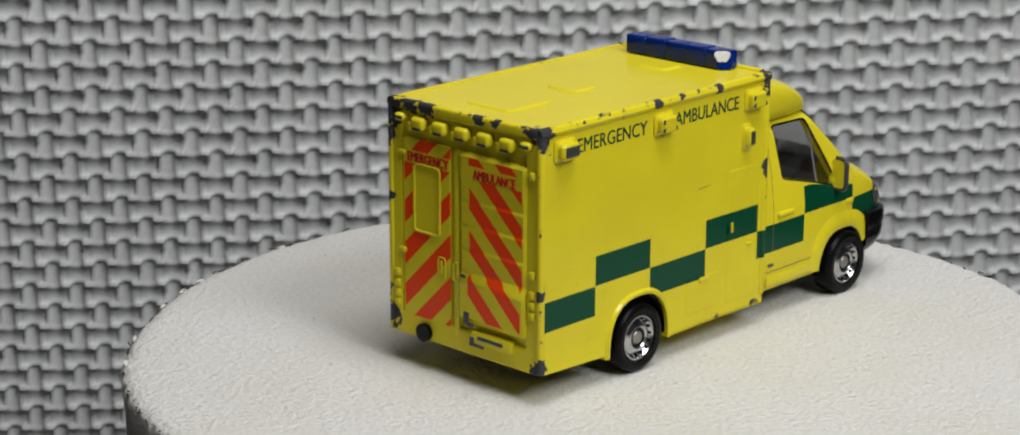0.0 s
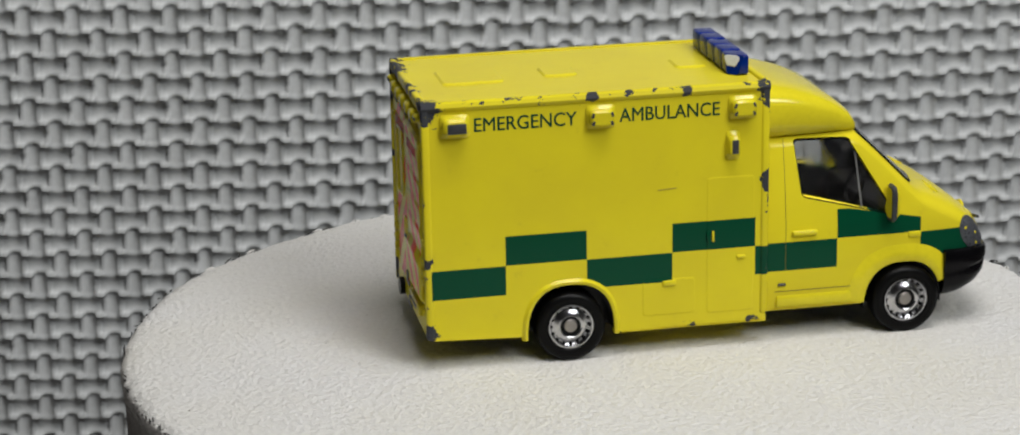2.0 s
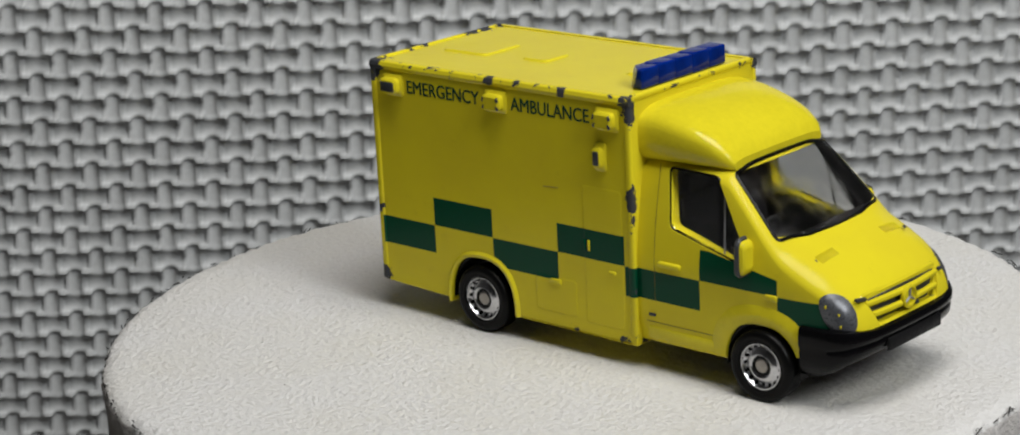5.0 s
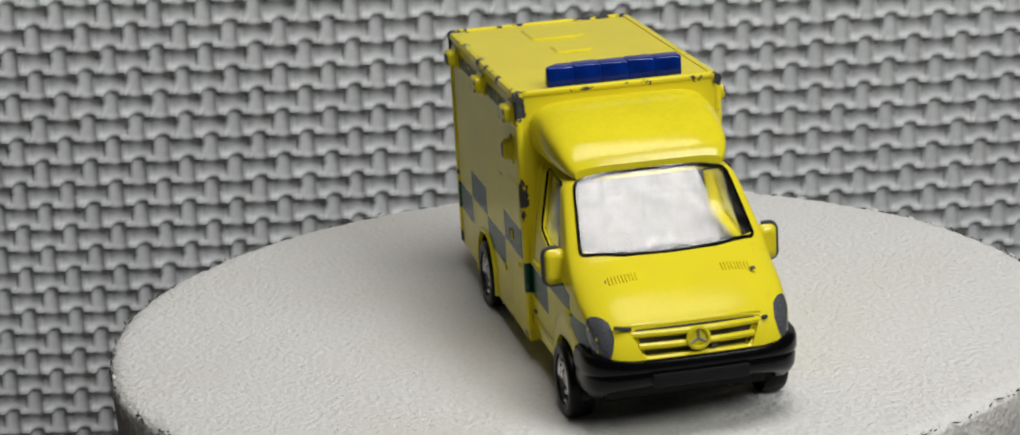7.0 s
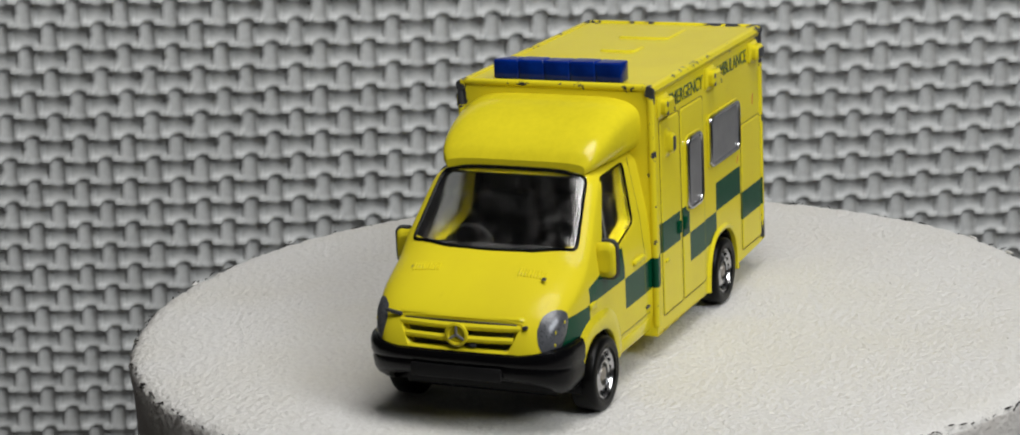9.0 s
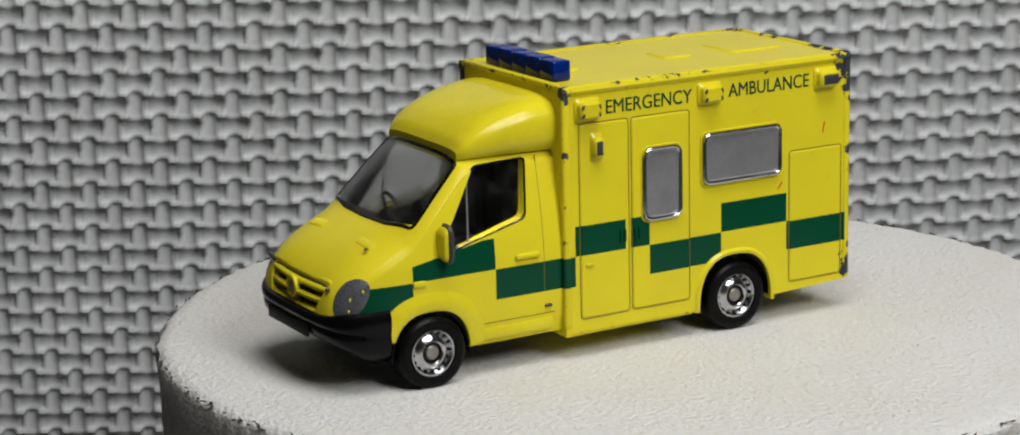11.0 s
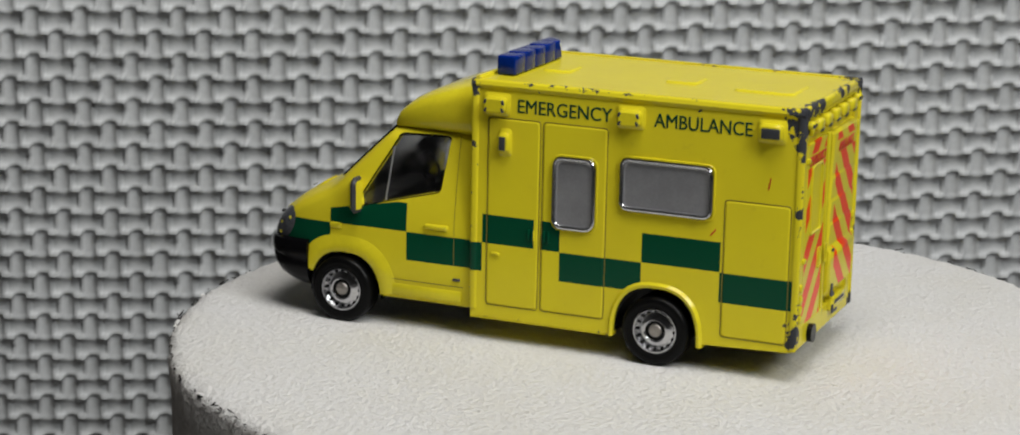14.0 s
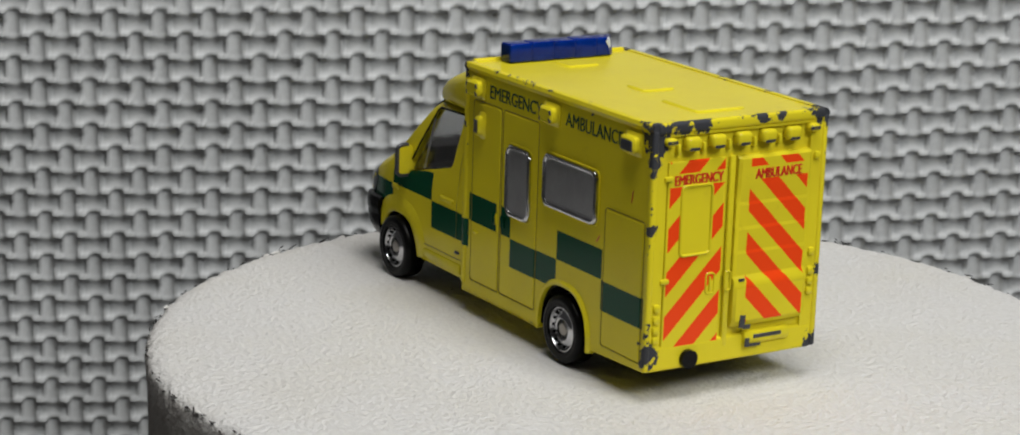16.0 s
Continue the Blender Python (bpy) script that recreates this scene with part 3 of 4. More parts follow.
def ambulance():
    car = new("toy_ambulance")
    tagged(car, "worn yellow die-cast toy ambulance with green checks on a foam disc", "toy ambulance")

    # -- the box behind the cab
    side = [(-19.3, 4.2), (-18.9, 3.7), (-6.2, 3.2)] + arch_outline(0.05, 3.3, 6.1, 7.0)[::-1] + [(6.5, 2.85), (27.2, 2.6), (27.2, 36.0), (-19.3, 36.0)]
    bm = prism(side, "y", -W, W)
    bmesh.ops.recalc_face_normals(bm, faces=bm.faces)
    edges = [e for e in bm.edges if e.calc_length() > 20 and e.verts[0].co.z > 20 and e.verts[1].co.z > 3]
    bmesh.ops.bevel(bm, geom=edges, offset=0.6, segments=3, profile=0.5, affect="EDGES")
    box = part("box_body", bm, PAINT, car, "yellow enamelled box with chipped edges")
    carve(box, block((1.0, 22.6, 28.8), (-19.3, 0.15, 20.0), 0.25, 2))
    for s in (-1, 1):
        rail = [(-19.35, 34.95), (-19.35, 36.15), (27.35, 36.15), (27.35, 34.95)]
        prof = [(s * 12.7, 36.12), (s * 13.3, 36.22), (s * 13.75, 36.0), (s * 13.95, 35.5), (s * 13.8, 35.05), (s * 13.45, 34.8), (s * 12.7, 34.8)]
        part("roof_rail", loft([[(x, y, z) for y, z in prof] for x in (-19.45, -12, -4, 4, 12, 20, 27.4)]), PAINT, car)
        for x in (-19.0, 26.85):
            part("corner_post", block((1.1, 0.9, 31.6), (x, s * 13.4, 19.6), 0.35, 3), PAINT, car)
        part("skirt", block((19.8, 0.5, 0.5), (16.9, s * 13.35, 2.85), 0.15, 1), PAINT, car)
        part("wheel_arch", arch_lip(0.05, 3.3, 6.1, 7.0, 0.6, 0.3, W) if s > 0 else mirrored(arch_lip(0.05, 3.3, 6.1, 7.0, 0.6, 0.3, W)), PAINT_LIP, car)
    part("roof_rim", block((1.0, 25.6, 0.9), (26.9, 0, 35.95), 0.35, 3), PAINT, car)
    part("roof_rim", block((1.0, 26.4, 1.5), (-19.1, 0, 35.5), 0.4, 3), PAINT, car)
    for a, b, c, d in ((-14.9, -6.4, -3.9, 4.1), (-0.9, 3.9, -2.7, 2.7), (17.6, 21.9, -2.7, 2.7)):
        lo, hi = rounded(a, c, b, d, 0.8), rounded(a + 0.3, c + 0.3, b - 0.3, d - 0.3, 0.7)
        part("roof_hatch", loft([[(p, q, z) for p, q in o] for o, z in ((lo, 35.8), (lo, 36.03), (hi, 36.24))]), PAINT, car)

    # -- light bar
    segs = []
    for k in range(5):
        y = -7.24 + 3.62 * k
        segs.append(block((2.75, 3.64, 2.65 + 0.12 * (k % 2)), (24.45, y, 37.45), 0.28, 3))
        if k == 0:  # the corner that has broken away
            cut = bmesh.ops.bisect_plane(segs[0], geom=segs[0].verts[:] + segs[0].edges[:] + segs[0].faces[:], plane_co=(23.1, -7.3, 38.0), plane_no=(-0.68, -0.70, 0.2), clear_outer=True)
            bmesh.ops.contextual_create(segs[0], geom=[e for e in cut["geom_cut"] if isinstance(e, bmesh.types.BMEdge)])
    bar = part("light_bar", join(*segs), BLUE, car, "blue moulded light bar in five segments")
    tip = [Vector((math.cos(t) * (1.05 + 0.2 * math.sin(3 * t)), math.sin(t) * (1.0 + 0.25 * math.cos(2 * t)), 0)) for t in np.linspace(0, 2 * math.pi, 19)[:-1]]
    turn = Vector((-0.68, -0.70, 0.2)).to_track_quat("Z", "Y").to_matrix()
    middle = Vector((23.75, -7.95, 37.9))
    part("broken_tip", loft([[middle + turn @ (p * k + Vector((0, 0, h))) for p in tip] for h, k in ((-0.25, 1), (0.02, 1), (0.07, 0.85))]), WHITE_CHIP, bar, "white broken corner", smooth=False)
    for k in range(4):
        part("lens_band", block((2.55, 0.9, 2.5), (24.45, -5.43 + 3.62 * k, 37.4), 0.2, 1), BLUE, bar)

    # -- side lamps, lettering and panels
    for s in (-1, 1):
        for x, dark in ((-15.1, True), (4.3, False), (23.6, False)):
            lamp = part("side_lamp", box_lamp(3.9, 3.1, 1.5, (x, 32.95), s), PAINT_LIP, car)
            if dark:
                part("lens", block((2.5, 0.3, 1.35), (x - 0.1 * s, s * (W + 1.42), 32.9), 0.12, 2), CASTING, lamp, "bare grey lamp face")
            else:
                for dx, dz in ((-1.25, 0.45), (1.25, 0.5), (1.2, -0.6), (-1.2, -0.55)):
                    part("chip", block((0.7, 0.22, 0.42), (x + dx, s * (W + 1.36), 32.95 + dz), 0.08, 1, Euler((0, dx, 0)).to_matrix()), CASTING, lamp)
        lamp = part("marker_lamp", box_lamp(1.9, 3.9, 1.3, (22.3, 27.8), s), PAINT_LIP, car)
        part("lens", block((0.95, 0.3, 1.9), (22.35, s * (W + 1.2), 27.8), 0.12, 2), CASTING, lamp, "bare grey lamp face")
        for word, x0, x1 in (("EMERGENCY", -12.5, 1.1), ("AMBULANCE", 6.85, 20.45)):
            if s > 0:
                x0, x1 = {-12.5: (7.05, 20.6), 6.85: (-12.35, 1.1)}[x0]
            bm = lettering(word, x1 - x0, 1.85)
            turn = Matrix.Rotation(radians(90), 3, "X") if s < 0 else Matrix.Rotation(radians(180), 3, "Z") @ Matrix.Rotation(radians(90), 3, "X")
            bmesh.ops.rotate(bm, matrix=turn, verts=bm.verts)
            part("lettering", moved(bm, (x0 if s < 0 else x1, s * (W - 0.01), 32.0)), GREEN_INK, car, "dark green capital letters", smooth=False)
    # right side: one door, a low hatch and their catches
    part("door_panel", panel(18.8, 4.4, 25.4, 23.5, -1, 0.08), PAINT, car)
    part("low_hatch", panel(9.9, 4.7, 17.2, 9.8, -1, 0.08), PAINT, car)
    part("catch", block((1.9, 0.5, 0.75), (13.6, -W - 0.1, 9.2), 0.15, 2), PAINT_LIP, car)
    for dx in (-0.35, 0.35):
        part("handle", block((0.34, 0.5, 1.5), (19.3 + dx, -W - 0.05, 15.3), 0.12, 2), PAINT if dx < 0 else PAINT_LIP, car)
    part("knob", block((1.2, 0.6, 0.5), (23.6, -W - 0.1, 12.15), 0.2, 2), PAINT_LIP, car)
    part("scratch", block((2.6, 0.1, 0.14), (13.3, -W, 22.35), 0, 1, Euler((0, -0.06, 0)).to_matrix()), SCUFF, car, "thin brown scratch")
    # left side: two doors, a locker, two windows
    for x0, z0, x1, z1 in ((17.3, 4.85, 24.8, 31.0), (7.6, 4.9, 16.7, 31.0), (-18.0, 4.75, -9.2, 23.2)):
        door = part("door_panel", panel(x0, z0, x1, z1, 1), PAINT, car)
        part("door_seam", groove(x0 - 0.1, z0 - 0.1, x1 + 0.1, z1 + 0.1, 1), SEAM_SHADE, door, "dark seam line, groove shade in its colour")
    for x0, z0, x1, z1, r in ((9.1, 16.85, 15.05, 26.6, 1.2), (-7.35, 20.5, 5.4, 27.4, 1.0)):
        o, i = rounded(x0, z0, x1, z1, r), rounded(x0 + 0.55, z0 + 0.55, x1 - 0.55, z1 - 0.55, r * 0.8)
        win = part("side_window", loft([[(p, W + d, q) for p, q in oo] for oo, d in ((o, -0.2), (o, 0.55), (i, 0.3))]), SILVER, car, "silver-grey frosted window")
        part("window_frame", tube([(p, W + 0.42, q) for p, q in rounded(x0 + 0.1, z0 + 0.1, x1 - 0.1, z1 - 0.1, r)], 0.3, sides=8), CHROME, win, "worn chrome edge")
        part("window_seal", tube([(p, W + 0.14, q) for p, q in rounded(x0 - 0.25, z0 - 0.25, x1 + 0.25, z1 + 0.25, r)], 0.16, sides=6), PAINT_LIP, win)
    for x in (18.6, 18.0, 16.3, 15.7):
        part("handle", block((0.34, 0.5, 1.7), (x, W + 0.2, 15.3), 0.12, 2), PAINT, car)
    part("knob", block((1.3, 0.5, 0.5), (23.5, W + 0.2, 12.1), 0.2, 2), PAINT_LIP, car)
    for x, z, l, a in ((-7.6, 18.7, 1.2, 0.9), (-15.0, 26.0, 1.6, 1.4)):
        part("scratch", block((l, 0.1, 0.16), (x, W, z), 0, 1, Euler((0, a, 0)).to_matrix()), RED_INK, car, "small reddish scratch")

    # -- back: two doors in a frame, a row of lamps
    bx = -19.05
    left = part("rear_door", block((0.5, 8.9, 25.0), (bx, 6.75, 18.6), 0.2, 2), PAINT, car, "rear door with red chevron stripes")
    frame_path = [(bx - 0.28, a, b) for a, b in rounded(4.3, 18.7, 9.0, 27.8, 0.6)]
    part("blind_window", tube(frame_path, 0.22), PAINT_LIP, left)
    part("catch", tube([(bx - 0.26, a, b) for a, b in rounded(3.3, 13.2, 4.6, 15.9, 0.4)], 0.14), PAINT_LIP, left)
    part("catch", block((0.3, 0.3, 2.0), (bx - 0.3, 4.0, 14.5), 0.1, 2), PAINT_LIP, left)
    for z in (29.0, 15.6):
        part("hinge", block((0.7, 1.3, 0.7), (bx - 0.25, 11.2, z), 0.2, 2), PAINT_LIP, left)
    secs = []
    for z, d in ((8.2, 0.35), (9.0, 0.9), (13.4, 0.95), (14.3, 1.0), (14.9, 0.55), (15.2, 0.5), (18, 0.62), (18.4, 0.5), (21.2, 0.62), (21.6, 0.5), (24.5, 0.62), (24.9, 0.5), (27.2, 0.65), (30.6, 0.7), (31.0, 0.3)):
        secs.append([(bx + 0.4, 0.4, z), (bx - d + 0.3, 0.4, z), (bx - d, 0.0, z), (bx - d, -10.9, z), (bx - d + 0.3, -11.3, z), (bx + 0.4, -11.3, z)])
    right = part("rear_door", loft(secs), PAINT, car, "ribbed rear tail lift with red chevron stripes")
    part("door_post", block((0.6, 0.9, 25.5), (bx - 0.05, 1.2, 18.4), 0.25, 2), PAINT_LIP, car)
    for y, dark in ((11.3, True), (7.9, False), (4.0, False), (0.0, False), (-4.0, False), (-8.0, False), (-11.3, True)):
        big = abs(y) < 10
        lamp = part("rear_lamp", block((1.5, 2.3 if big else 1.7, 1.75 if big else 1.1), (bx - 0.35, y, 33.35 if big else 33.8), 0.5, 3), PAINT_LIP, car)
        # a dark strip: low on the large lamps, mid-face on the small
        part("lens", block((0.3, 1.5, 0.5), (bx - 0.95, y, 32.75 if big else 33.8), 0.12, 2), CASTING if big or dark else PAINT_LIP, lamp, "dark grey strip on the lamp face")
        if big:
            part("bracket", block((0.8, 0.5, 1.3), (bx - 0.1, y + 1.95, 32.7), 0.2, 2), PAINT_LIP, lamp)
    for s, zs in ((1, (12.2, 10.7, 9.3, 8.0)), (-1, (30.0, 17.0, 14.4, 13.0, 11.6))):
        for z in zs:
            part("tail_lamp", block((0.8, 1.0, 1.1), (bx - 0.3, s * 12.25, z), 0.3, 2), PAINT_LIP, car)
    part("rear_bumper", block((1.2, 26.4, 3.4), (bx + 0.3, 0, 5.3), 0.4, 2), PAINT, car)
    part("tow_socket", moved(mirror_to_x(lathe([(1.25, -0.6), (1.25, 0.5), (0.9, 0.62), (0.5, 0.1)], 20)), (bx - 0.4, 7.0, 4.9)), BLACK, car, "black round tow socket")
    part("step", block((1.3, 7.4, 1.7), (bx - 0.25, -5.4, 6.5), 0.35, 2), PAINT_LIP, car)
    for y, z, w, h, d in ((-1.1, 8.9, 0.9, 1.7, 0.95), (-1.9, 8.1, 1.2, 0.6, 0.9), (-2.1, 5.9, 0.7, 1.2, 0.93), (-3.2, 5.5, 2.2, 0.4, 0.93), (-0.6, 14.6, 0.9, 0.4, 1.0)):
        part("chip", block((0.2, w, h), (bx - d, y, z), 0.08, 2, Euler((0.06 * h, 0, 0)).to_matrix()), CASTING, right, "bare grey metal where paint has chipped")
    part("catch", tube([(bx - 0.42, a, b) for a, b in rounded(0.8, 13.3, 1.7, 15.9, 0.4)], 0.14), PAINT_LIP, car)
    part("slot", block((0.3, 4.6, 0.55), (bx - 0.85, -5.4, 6.6), 0.1, 1), CASTING, car, "dark worn slot")
    for word, y0, y1, z, d in (("EMERGENCY", 10.2, 2.7, 28.0, 0.25), ("AMBULANCE", -2.2, -9.6, 27.85, 0.66)):
        bm = lettering(word, y0 - y1, 1.3, 0.05)
        bmesh.ops.rotate(bm, matrix=Matrix.Rotation(radians(-90), 3, "Z") @ Matrix.Rotation(radians(90), 3, "X"), verts=bm.verts)
        part("lettering", moved(bm, (bx - d, y0, z)), RED_INK, car, "small red capital letters", smooth=False)

    # -- cab
    cab = part("cab_body", loft(cab_sections()), PAINT_CAB, car, "rounded yellow van cab")
    tapered = [(29, 9), (48.6, 9), (49.2, 17.5), (46.2, 21.2), (40.6, 26.6), (29, 26.6)]
    cavity = loft([[(x, s * (11.6 if z < 20 else 9.3), z) for x, z in tapered] for s in (-1, 1)])
    side_win = smooth_corners([(31.5, 27.1), (39.3, 26.9), (42.6, 21.4), (45.9, 15.9), (39, 17.7), (32.4, 19.4)], 0.8)
    n = Vector((0.7, 0, 0.714))
    corners = [(41.0, -9.7, 27.8), (41.0, 9.7, 27.8), (48.2, 11.0, 20.6), (49.3, 6.0, 19.7), (49.5, 0, 19.5), (49.3, -6.0, 19.7), (48.2, -11.0, 20.6)]
    screen = smooth_corners(corners, 0.8)
    arches = [prism(arch_outline(47.0, 3.0, 5.75, 6.5) + [(41.25, 1.0), (52.75, 1.0)], "y", s * 9.0, s * 15.0) for s in (-1, 1)]
    carve(cab, cavity, prism(side_win, "y", -15, 15), loft([[Vector(p) + n * d for p in screen] for d in (-2.6, 4)]), *arches, block((12, 30, 9), (58.4, 0, 4.8), 0),
          prism([(-8.3, 13.7), (8.3, 13.7), (6.6, 10.0), (-6.6, 10.0)], "x", 58.9, 63), lining=INSIDE)
    part("fairing", fairing(), PAINT_LIP, car, "yellow bulging wind deflector over the cab")

    # glass
    grid = []
    for k in np.linspace(0, 1, 9):
        row = []
        for j in np.linspace(-1, 1, 15):
            y = j * (9.8 + 1.25 * k)
            x = 40.9 + (8.7 - 1.3 * j * j) * k
            row.append((x, y, cab_height(x, y) + 0.22))
        grid.append(row)
    pane = loft([r + [(x - 0.35, y, z - 0.35) for x, y, z in r[::-1]] for r in grid])
    glass = part("windscreen", pane, GLASS, cab, "scratched clear plastic windscreen")
    glass.visible_shadow = False
    rim = []
    for p in smooth_corners([(40.95, -9.75), (40.95, 9.75), (48.25, 11.05), (49.35, 6.0), (49.55, 0), (49.35, -6.0), (48.25, -11.05)], 0.7, 3):
        rim.append(p)
    fine = []
    for k, p in enumerate(rim):
        q = rim[(k + 1) % len(rim)]
        for t in np.linspace(0, 1, 6)[:-1]:
            x, y = p[0] + (q[0] - p[0]) * t, p[1] + (q[1] - p[1]) * t
            fine.append((x, y, cab_height(x, y) - 0.08))
    part("windscreen_seal", tube(fine, 0.28), BLACK, cab, "black windscreen surround")
    for s in (-1, 1):
        outer = [(x, s * (cab_half(x, z) - 0.55), z) for x, z in side_win]
        inner = [(x, y - s * 0.4, z) for x, y, z in outer]
        side_pane = part("side_glass", loft([outer, inner]), GLASS, cab, "smoked clear plastic side window")
        side_pane.visible_shadow = False
        part("window_seal", tube([(x, s * (cab_half(x, z) - 0.25), z) for x, z in side_win], 0.17), BLACK, cab)
        a, b = (40.3, 25.0), (41.0, 17.4)
        part("divider", tube([(a[0], s * (cab_half(*a) - 0.45), a[1]), (b[0], s * (cab_half(*b) - 0.45), b[1])], 0.13, False), SILVER, cab)
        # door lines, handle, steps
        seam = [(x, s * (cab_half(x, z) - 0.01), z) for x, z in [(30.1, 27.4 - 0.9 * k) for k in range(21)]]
        part("door_seam", tube(seam, 0.05, False, 5), SEAM_SHADE, cab, "dark door seam line, groove shade in its colour")
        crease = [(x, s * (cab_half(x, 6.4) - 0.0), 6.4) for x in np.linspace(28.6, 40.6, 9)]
        part("door_seam", tube(crease, 0.06, False, 5), SEAM_SHADE, cab, "dark sill seam line, groove shade in its colour")
        part("door_handle", block((3.6, 0.7, 0.8), (32.7, s * 13.25, 14.6), 0.3, 3), PAINT_LIP, cab)
        part("side_rail", block((11.4, 0.5, 1.7), (34.6, s * 12.9, 4.95), 0.25, 2), PAINT_LIP, cab)
        part("side_marker", block((1.1, 0.4, 0.35), (29.6, s * 13.15, 7.4), 0.1, 1), CASTING, cab)
        part("indicator", block((1.9, 0.6, 0.9), (48.5, s * 13.0, 13.1), 0.25, 2), PAINT_LIP, cab)
        lip = front_lip()
        part("wheel_arch", lip if s > 0 else mirrored(lip), PAINT_LIP, cab)
        # mirror
        outline = rounded(-1.3, -2.2, 1.3, 2.3, 0.8, 5)
        housing = loft([[(44.9 + dx, s * (13.65 + a * k), 18.0 + b * k) for a, b in outline] for dx, k in ((-0.3, 0.95), (-0.15, 1.0), (0.3, 1.0), (0.7, 0.85), (0.85, 0.6))])
        mir = part("wing_mirror", housing, PAINT_LIP, cab, "yellow wing mirror with worn dark edges")
        part("mirror_face", loft([[(44.55 + dx, s * (13.65 + a * 0.93), 18.0 + b * 0.93) for a, b in outline] for dx in (-0.08, 0.1)]), PAINT_LIP, mir)
        part("worn_edge", tube([(44.8, s * (13.65 + a), 18.0 + b) for a, b in outline[14:] + outline[:6]], 0.4, False), CASTING, mir, "bare metal edge")
        part("mirror_arm", block((1.2, 1.6, 1.6), (45.0, s * 12.6, 16.8), 0.4, 2), PAINT_LIP, mir)
        # headlamp
        secs = []
        for k in np.linspace(0.02, 1, 8):
            ring = []
            for t in np.linspace(0, 2 * math.pi, 28)[:-1]:
                z = 12.1 + k * 2.6 * math.sin(t)
                x = 57.35 + k * 1.8 * math.cos(t) - 0.42 * (z - 12.1)
                ring.append((x + 0.1 * math.sqrt(1 - 0.98 * k * k), s * (cab_skin(min(x, 60.3), z) + 0.05 + 0.16 * math.sqrt(1.0 - 0.98 * k * k)), z))
            secs.append(ring)
        lamp = part("headlamp", loft(secs), LAMP, cab, "grey painted headlamp specked with yellow")
        for dx, dz in ((-0.7, 1.1), (0.5, 0.2), (0.1, -1.3)):
            x, z = 57.35 + dx - 0.42 * dz, 12.1 + dz
            part("speck", block((0.3, 0.16, 0.42), (x, s * (cab_skin(x, z) + 0.2), z), 0.06, 1), PAINT_LIP, lamp)
        for k in range(9):
            y = s * (5.4 + 0.42 * k)
            part("bonnet_vent", block((1.3, 0.2, 0.26), (52.9, y, cab_height(52.9, y) + 0.03), 0.05, 1, Euler((0, 0.5, 0)).to_matrix()), PAINT_LIP, cab)
        part("chip", block((0.55, 0.6, 0.12), (52.7 if s < 0 else 53.9, s * 9.0, cab_height(53, 9.0) + 0.05), 0.05, 1, Euler((0, 0.5, 0)).to_matrix()), CASTING, cab)

    # grille and badge
    back = prism([(-7.4, 13.3), (7.4, 13.3), (6.2, 10.1), (-6.2, 10.1)], "x", 57.6, 59.05)
    grille = part("grille", back, CASTING, cab, "dark grille with yellow slats")
    path = smooth_corners([(-8.5, 13.7), (8.5, 13.7), (6.9, 9.8), (-6.9, 9.8)], 1.0)
    part("surround", tube([(60.3 - 0.012 * y * y - 0.3 * (z - 9.8), y, z) for y, z in path], 0.42, sides=8), PAINT_LIP, grille)
    for z, h in ((12.75, 7.9), (11.35, 7.1)):
        pts = [(60.35 - 0.010 * y * y - 0.28 * (z - 10), y, z) for y in np.linspace(-h, h, 13)]
        part("slat", tube(pts, 0.43, False, 8), PAINT_LIP, grille)
    badge = moved(mirror_to_x(lathe([(1.35, -0.3), (1.35, 0.3), (1.1, 0.35), (1.0, 0.1), (0.2, 0.16)], 28)), (60.15, 0, 11.9))
    part("badge", badge, PAINT_LIP, grille, "round raised badge")
    part("badge_ring", moved(mirror_to_x(lathe([(1.5, 0), (1.5, 0.3), (1.22, 0.38), (1.2, 0)], 28)), (60.2, 0, 11.9)), PAINT_LIP, grille)
    for k in range(3):
        t = math.pi / 2 + k * 2 * math.pi / 3
        part("badge_spoke", tube([(60.38, 0, 11.9), (60.38, 1.15 * math.cos(t), 11.9 + 1.15 * math.sin(t))], 0.16, False), SILVER, grille)

    for x, y, z, l in ((59.15, -8.9, 13.7, 2.2), (60.2, -5.2, 9.75, 1.2), (60.3, 3.4, 9.7, 1.6), (60.0, 6.2, 10.0, 1.3), (60.25, 2.0, 10.6, 0.8), (59.5, 8.6, 13.1, 0.7)):
        part("chip", block((0.5, l, 0.45), (x - 0.2, y, z), 0.14, 2, Euler((0.02 * y, 0, 0)).to_matrix()), CASTING, grille, "bare grey metal where paint has chipped")

    # bumper
    part("front_bumper", bumper(), BLACK, car, "glossy black plastic front bumper")
    part("air_intake", block((0.5, 12.0, 1.7), (61.05, 0, 7.4), 0.2, 2), INSIDE, car)

    # underside and cab interior
    under = part("chassis", join(block((70, 20.5, 3.2), (19.0, 0, 4.4), 0.4, 2), block((16.0, 21, 6.5), (0, 0, 7.8), 0.4, 1), block((13.6, 20, 6.0), (47, 0, 7.0), 0.4, 1)), BLACK, car, "black plastic chassis")
    for x in (0, 47.0):
        part("axle", moved(lathe([(0.6, -12), (0.6, 12)], 12), (x, 0, 4.5)), STEEL, under)
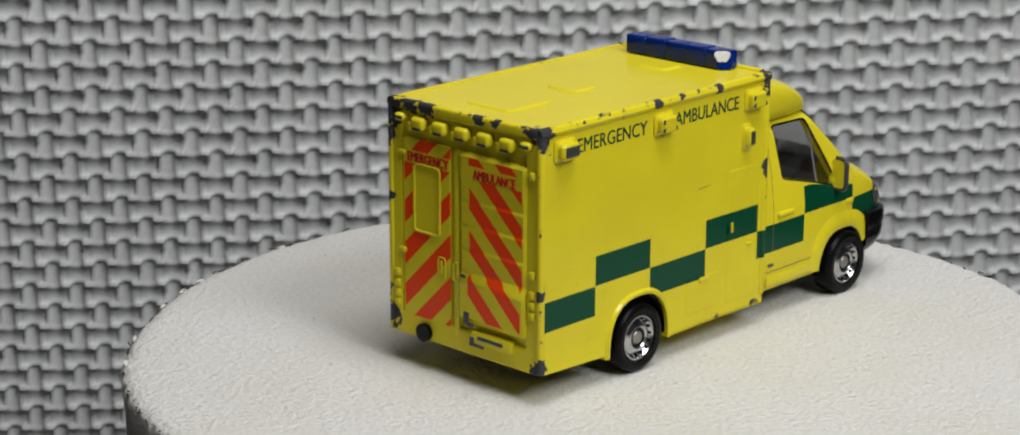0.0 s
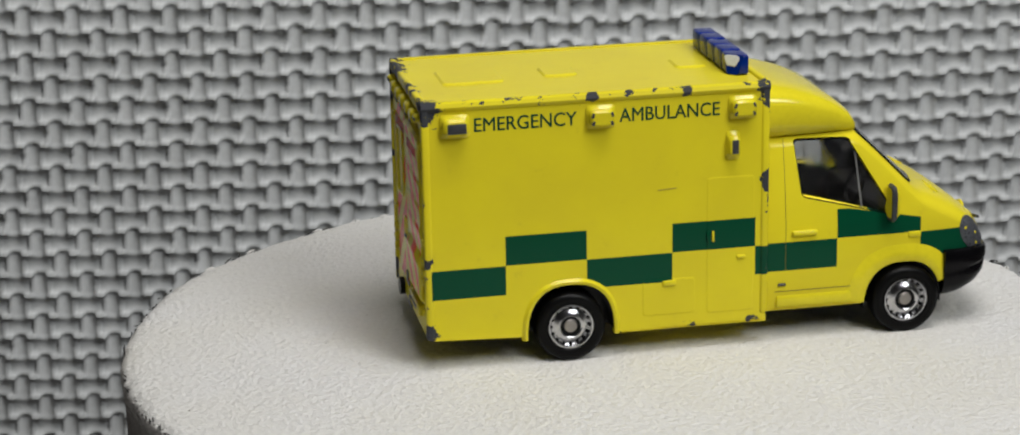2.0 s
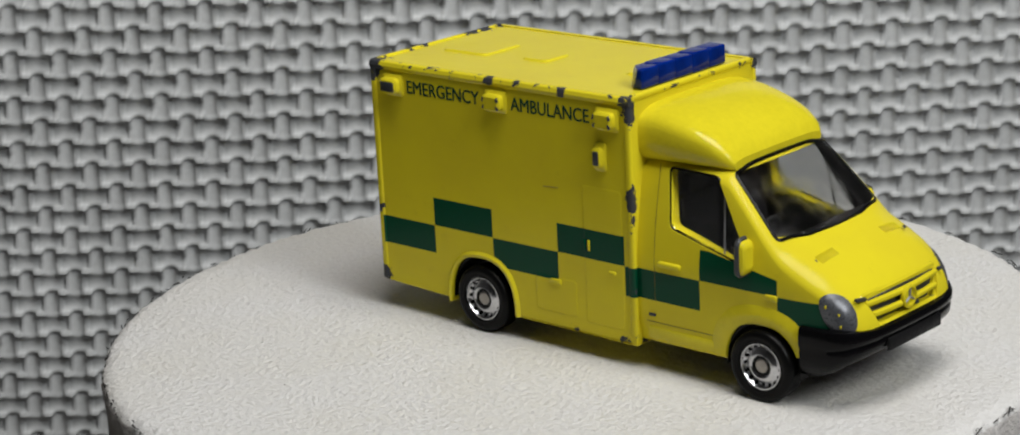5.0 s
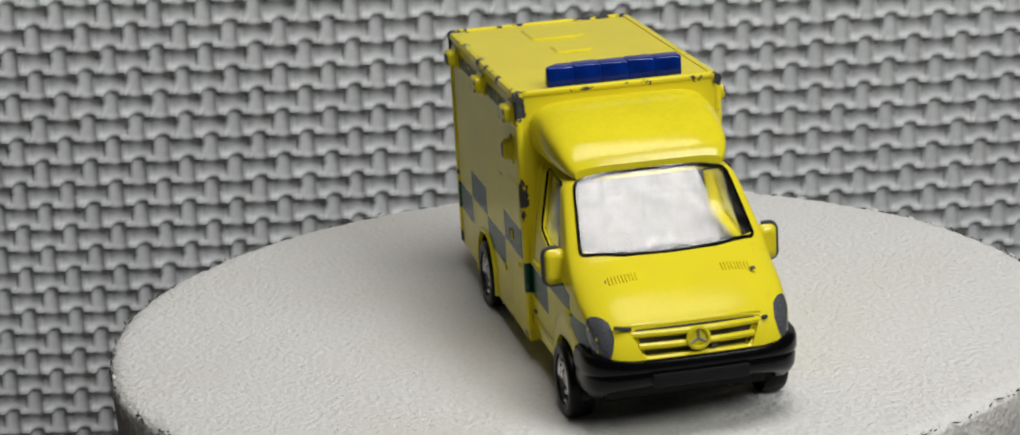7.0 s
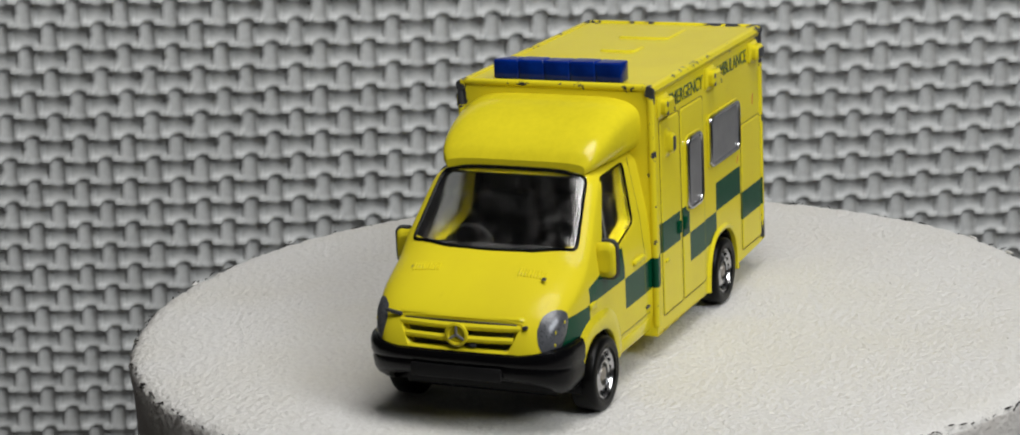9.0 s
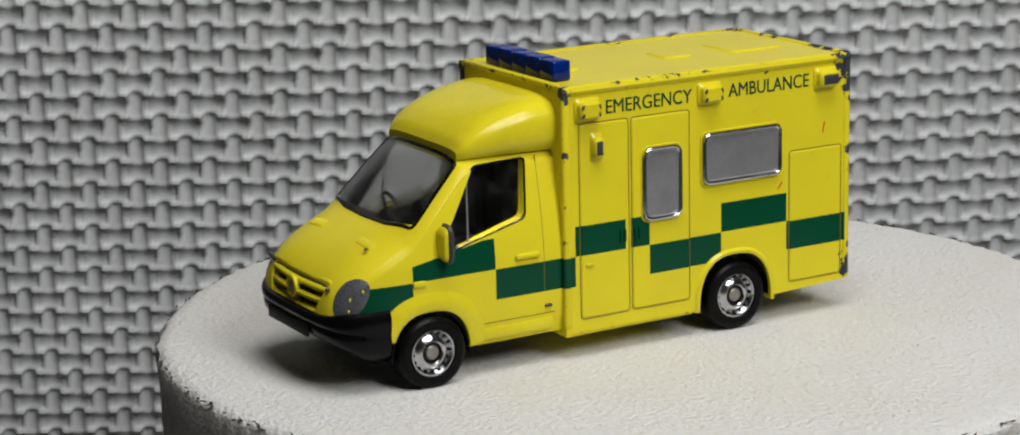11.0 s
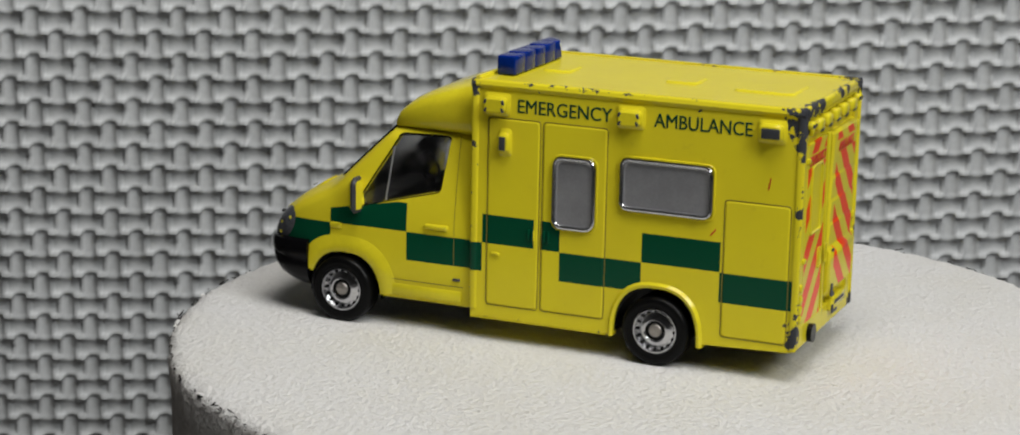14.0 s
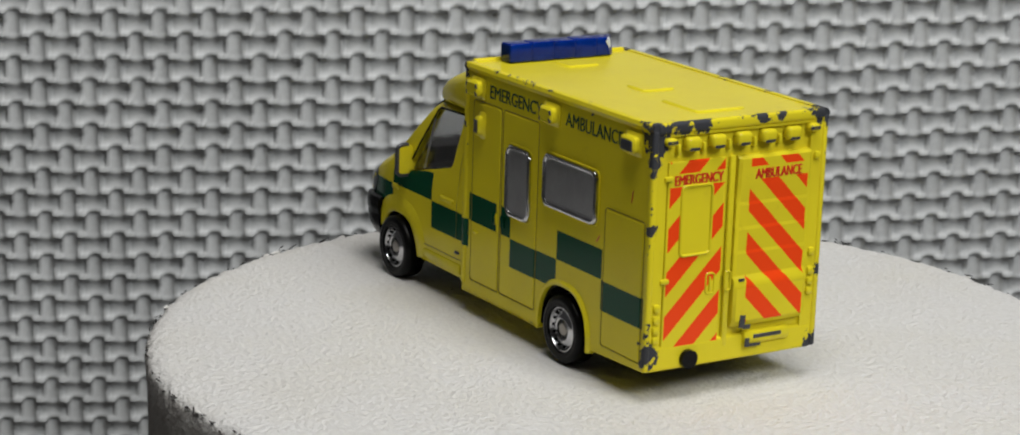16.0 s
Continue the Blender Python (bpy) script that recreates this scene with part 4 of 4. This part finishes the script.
    for cx, cz, rx, rz in ((0.05, 3.3, 6.0, 6.9), (47.0, 3.0, 5.65, 6.4)):
        for s in (-1, 1):
            arc = arch_outline(cx, cz, rx, rz)
            arc = arc + [(x, z + 0.05) for x, z in [(cx + (rx - 0.12) * math.cos(t), cz + (rz - 0.12) * math.sin(t)) for t in np.linspace(math.pi, 0, 24)]]
            part("arch_liner", prism(arc, "y", s * 8.5, s * 13.3 if cx < 20 else s * 12.8), BLACK, under)
    part("dashboard", block((4.5, 21, 5.5), (46.0, 0, 13.6), 0.8, 2), INSIDE, cab)
    for s in (-1, 1):
        part("seat", join(block((6, 8, 4), (35, s * 5.4, 12.5), 0.8, 2), block((2.2, 8, 10.5), (31.3, s * 5.4, 17.5), 0.8, 2), block((1.8, 4, 3), (31.2, s * 5.4, 23.6), 0.6, 2)), INSIDE, cab)
    wheel_ring = [(42.4 + 0.9 * math.sin(t), -5.4 + 2.5 * math.cos(t), 18.4 + 2.3 * math.sin(t)) for t in np.linspace(0, 2 * math.pi, 25)[:-1]]
    part("steering_wheel", tube(wheel_ring, 0.3), INSIDE, cab)
    for x in (0, 47.25):
        for s in (-1, 1):
            wheel(car, x, s)
    return car


def mirror_to_x(bm):
    """Turns a lathed shape from the y axis to the x axis."""
    bmesh.ops.rotate(bm, matrix=Matrix.Rotation(radians(-90), 3, "Z"), verts=bm.verts)
    return bm


def fairing():
    secs = []
    xs = [27.0, 28.6, 31, 33, 35, 36.6, 38, 39.2, 40.1, 40.8]
    top = [34.7, 34.75, 34.4, 33.9, 33.3, 32.6, 31.9, 31.0, 30.2, 29.0]
    half = [12.0, 11.9, 11.8, 11.65, 11.45, 11.2, 10.95, 10.6, 10.2, 9.5]
    for x in np.concatenate([np.linspace(27.0, 38, 9), np.linspace(38.5, 40.8, 7)]):
        zt, hw = float(np.interp(x, xs, top)), float(np.interp(x, xs, half))
        zb = 26.8 + 0.02 * (x - 27)
        mid, ry = (zt + zb) / 2, (zt - zb) / 2
        loop = []
        for t in np.linspace(0, 2 * math.pi, 41)[:-1]:
            c, s = math.cos(t), math.sin(t)
            e = 0.4
            yy = hw * math.copysign(abs(c) ** e, c)
            zz = mid + ry * math.copysign(abs(s) ** (0.62 if s > 0 else 0.6), s)
            yy *= 1 + 0.01 * (zz - mid) / max(ry, 0.1)
            loop.append((x, yy, zz))
        secs.append(loop)
    return loft(secs)


def front_lip():
    secs = []
    for t in np.linspace(0.42, math.pi - 0.1, 26):
        c, s = math.copysign(abs(math.cos(t)) ** 0.8, math.cos(t)), math.copysign(abs(math.sin(t)) ** 0.85, math.sin(t))
        def at(k, extra):
            x, z = 47.0 + (5.75 + k) * c, 3.0 + (6.5 + k) * s
            return (x, cab_half(min(x, 57), max(z, 3)) + extra, z)
        secs.append([at(-0.15, -1.6), at(-0.15, 0.22), at(0.3, 0.38), at(1.4, 0.28), at(2.3, 0.01), at(2.3, -0.8)])
    return loft(secs)


def bumper():
    plan = []
    for t in np.linspace(-1, 1, 41):
        a = t * radians(88)
        y = 13.2 * math.copysign(abs(math.sin(a)) ** 0.62, a)
        x = 53.2 + 7.7 * abs(math.cos(a)) ** 0.55
        plan.append(Vector((x, y)))
    plan = [Vector((52.9, -13.25))] + plan + [Vector((52.9, 13.25))]
    prof = [(-1.8, 9.6), (-0.3, 9.95), (0.2, 9.7), (0.42, 9.0), (0.4, 8.0), (0.15, 7.4), (0.25, 6.9), (0.1, 5.4), (-0.4, 4.3), (-1.3, 3.6), (-2.2, 3.5)]
    secs = []
    for k, p in enumerate(plan):
        a, b = plan[max(0, k - 1)], plan[min(len(plan) - 1, k + 1)]
        d = (b - a).normalized()
        out = Vector((d.y, -d.x))
        if out.dot(p - Vector((48, 0))) < 0:
            out = -out
        short = 1 - 0.44 * max(0, (p.x - 53.0) / 8) ** 1.7
        secs.append([(p.x + out.x * o, p.y + out.y * o, 9.9 - (9.9 - z) * short + (0.5 if z > 8 and abs(p.y) > 8 else 0) * min(1, (abs(p.y) - 8) / 4)) for o, z in prof])
    return loft(secs)


PAINT_LIP = plain("yellow_enamel_relief", YELLOW[:3], 0.15, spread=0.12, scale=0.3, bump=0.04, gloss=0.28)
foam = foam_disc()
car = ambulance()


# ---- what moves ----
TURN = [48.8, 40.2, 31.2, 22.4, 13.7, 4.8, -3.8, -12.9, -21.8, -30.9, -39.9, -49.0, -58.0, -66.8, -76.0, -84.8, -93.3, -101.8, -111.0, -120.0, -129.2, -138.5, -147.7, -156.9, -165.6, -175.0, -183.1, -192.2, -201.2, -210.2, -219.1, -227.9, -236.9]


def motions():
    """Disc and toy turn together, a little out of true, half a second a row."""
    lean = pose(0, 0, 0, 1.806, -0.43, 0)
    toy_rows, disc_rows = [], []
    for k, a in enumerate(TURN):
        spin = pose(0, 0, 0, 0, 0, a) @ lean
        toy_rows.append((k / 2, spin @ pose(-0.00935, -0.00051, 0)))
        disc_rows.append((k / 2, spin @ pose(-0.00935 + 0.0073, -0.00051 - 0.0019, -0.00062)))
    walk(car, toy_rows)
    walk(foam, disc_rows)


motions()
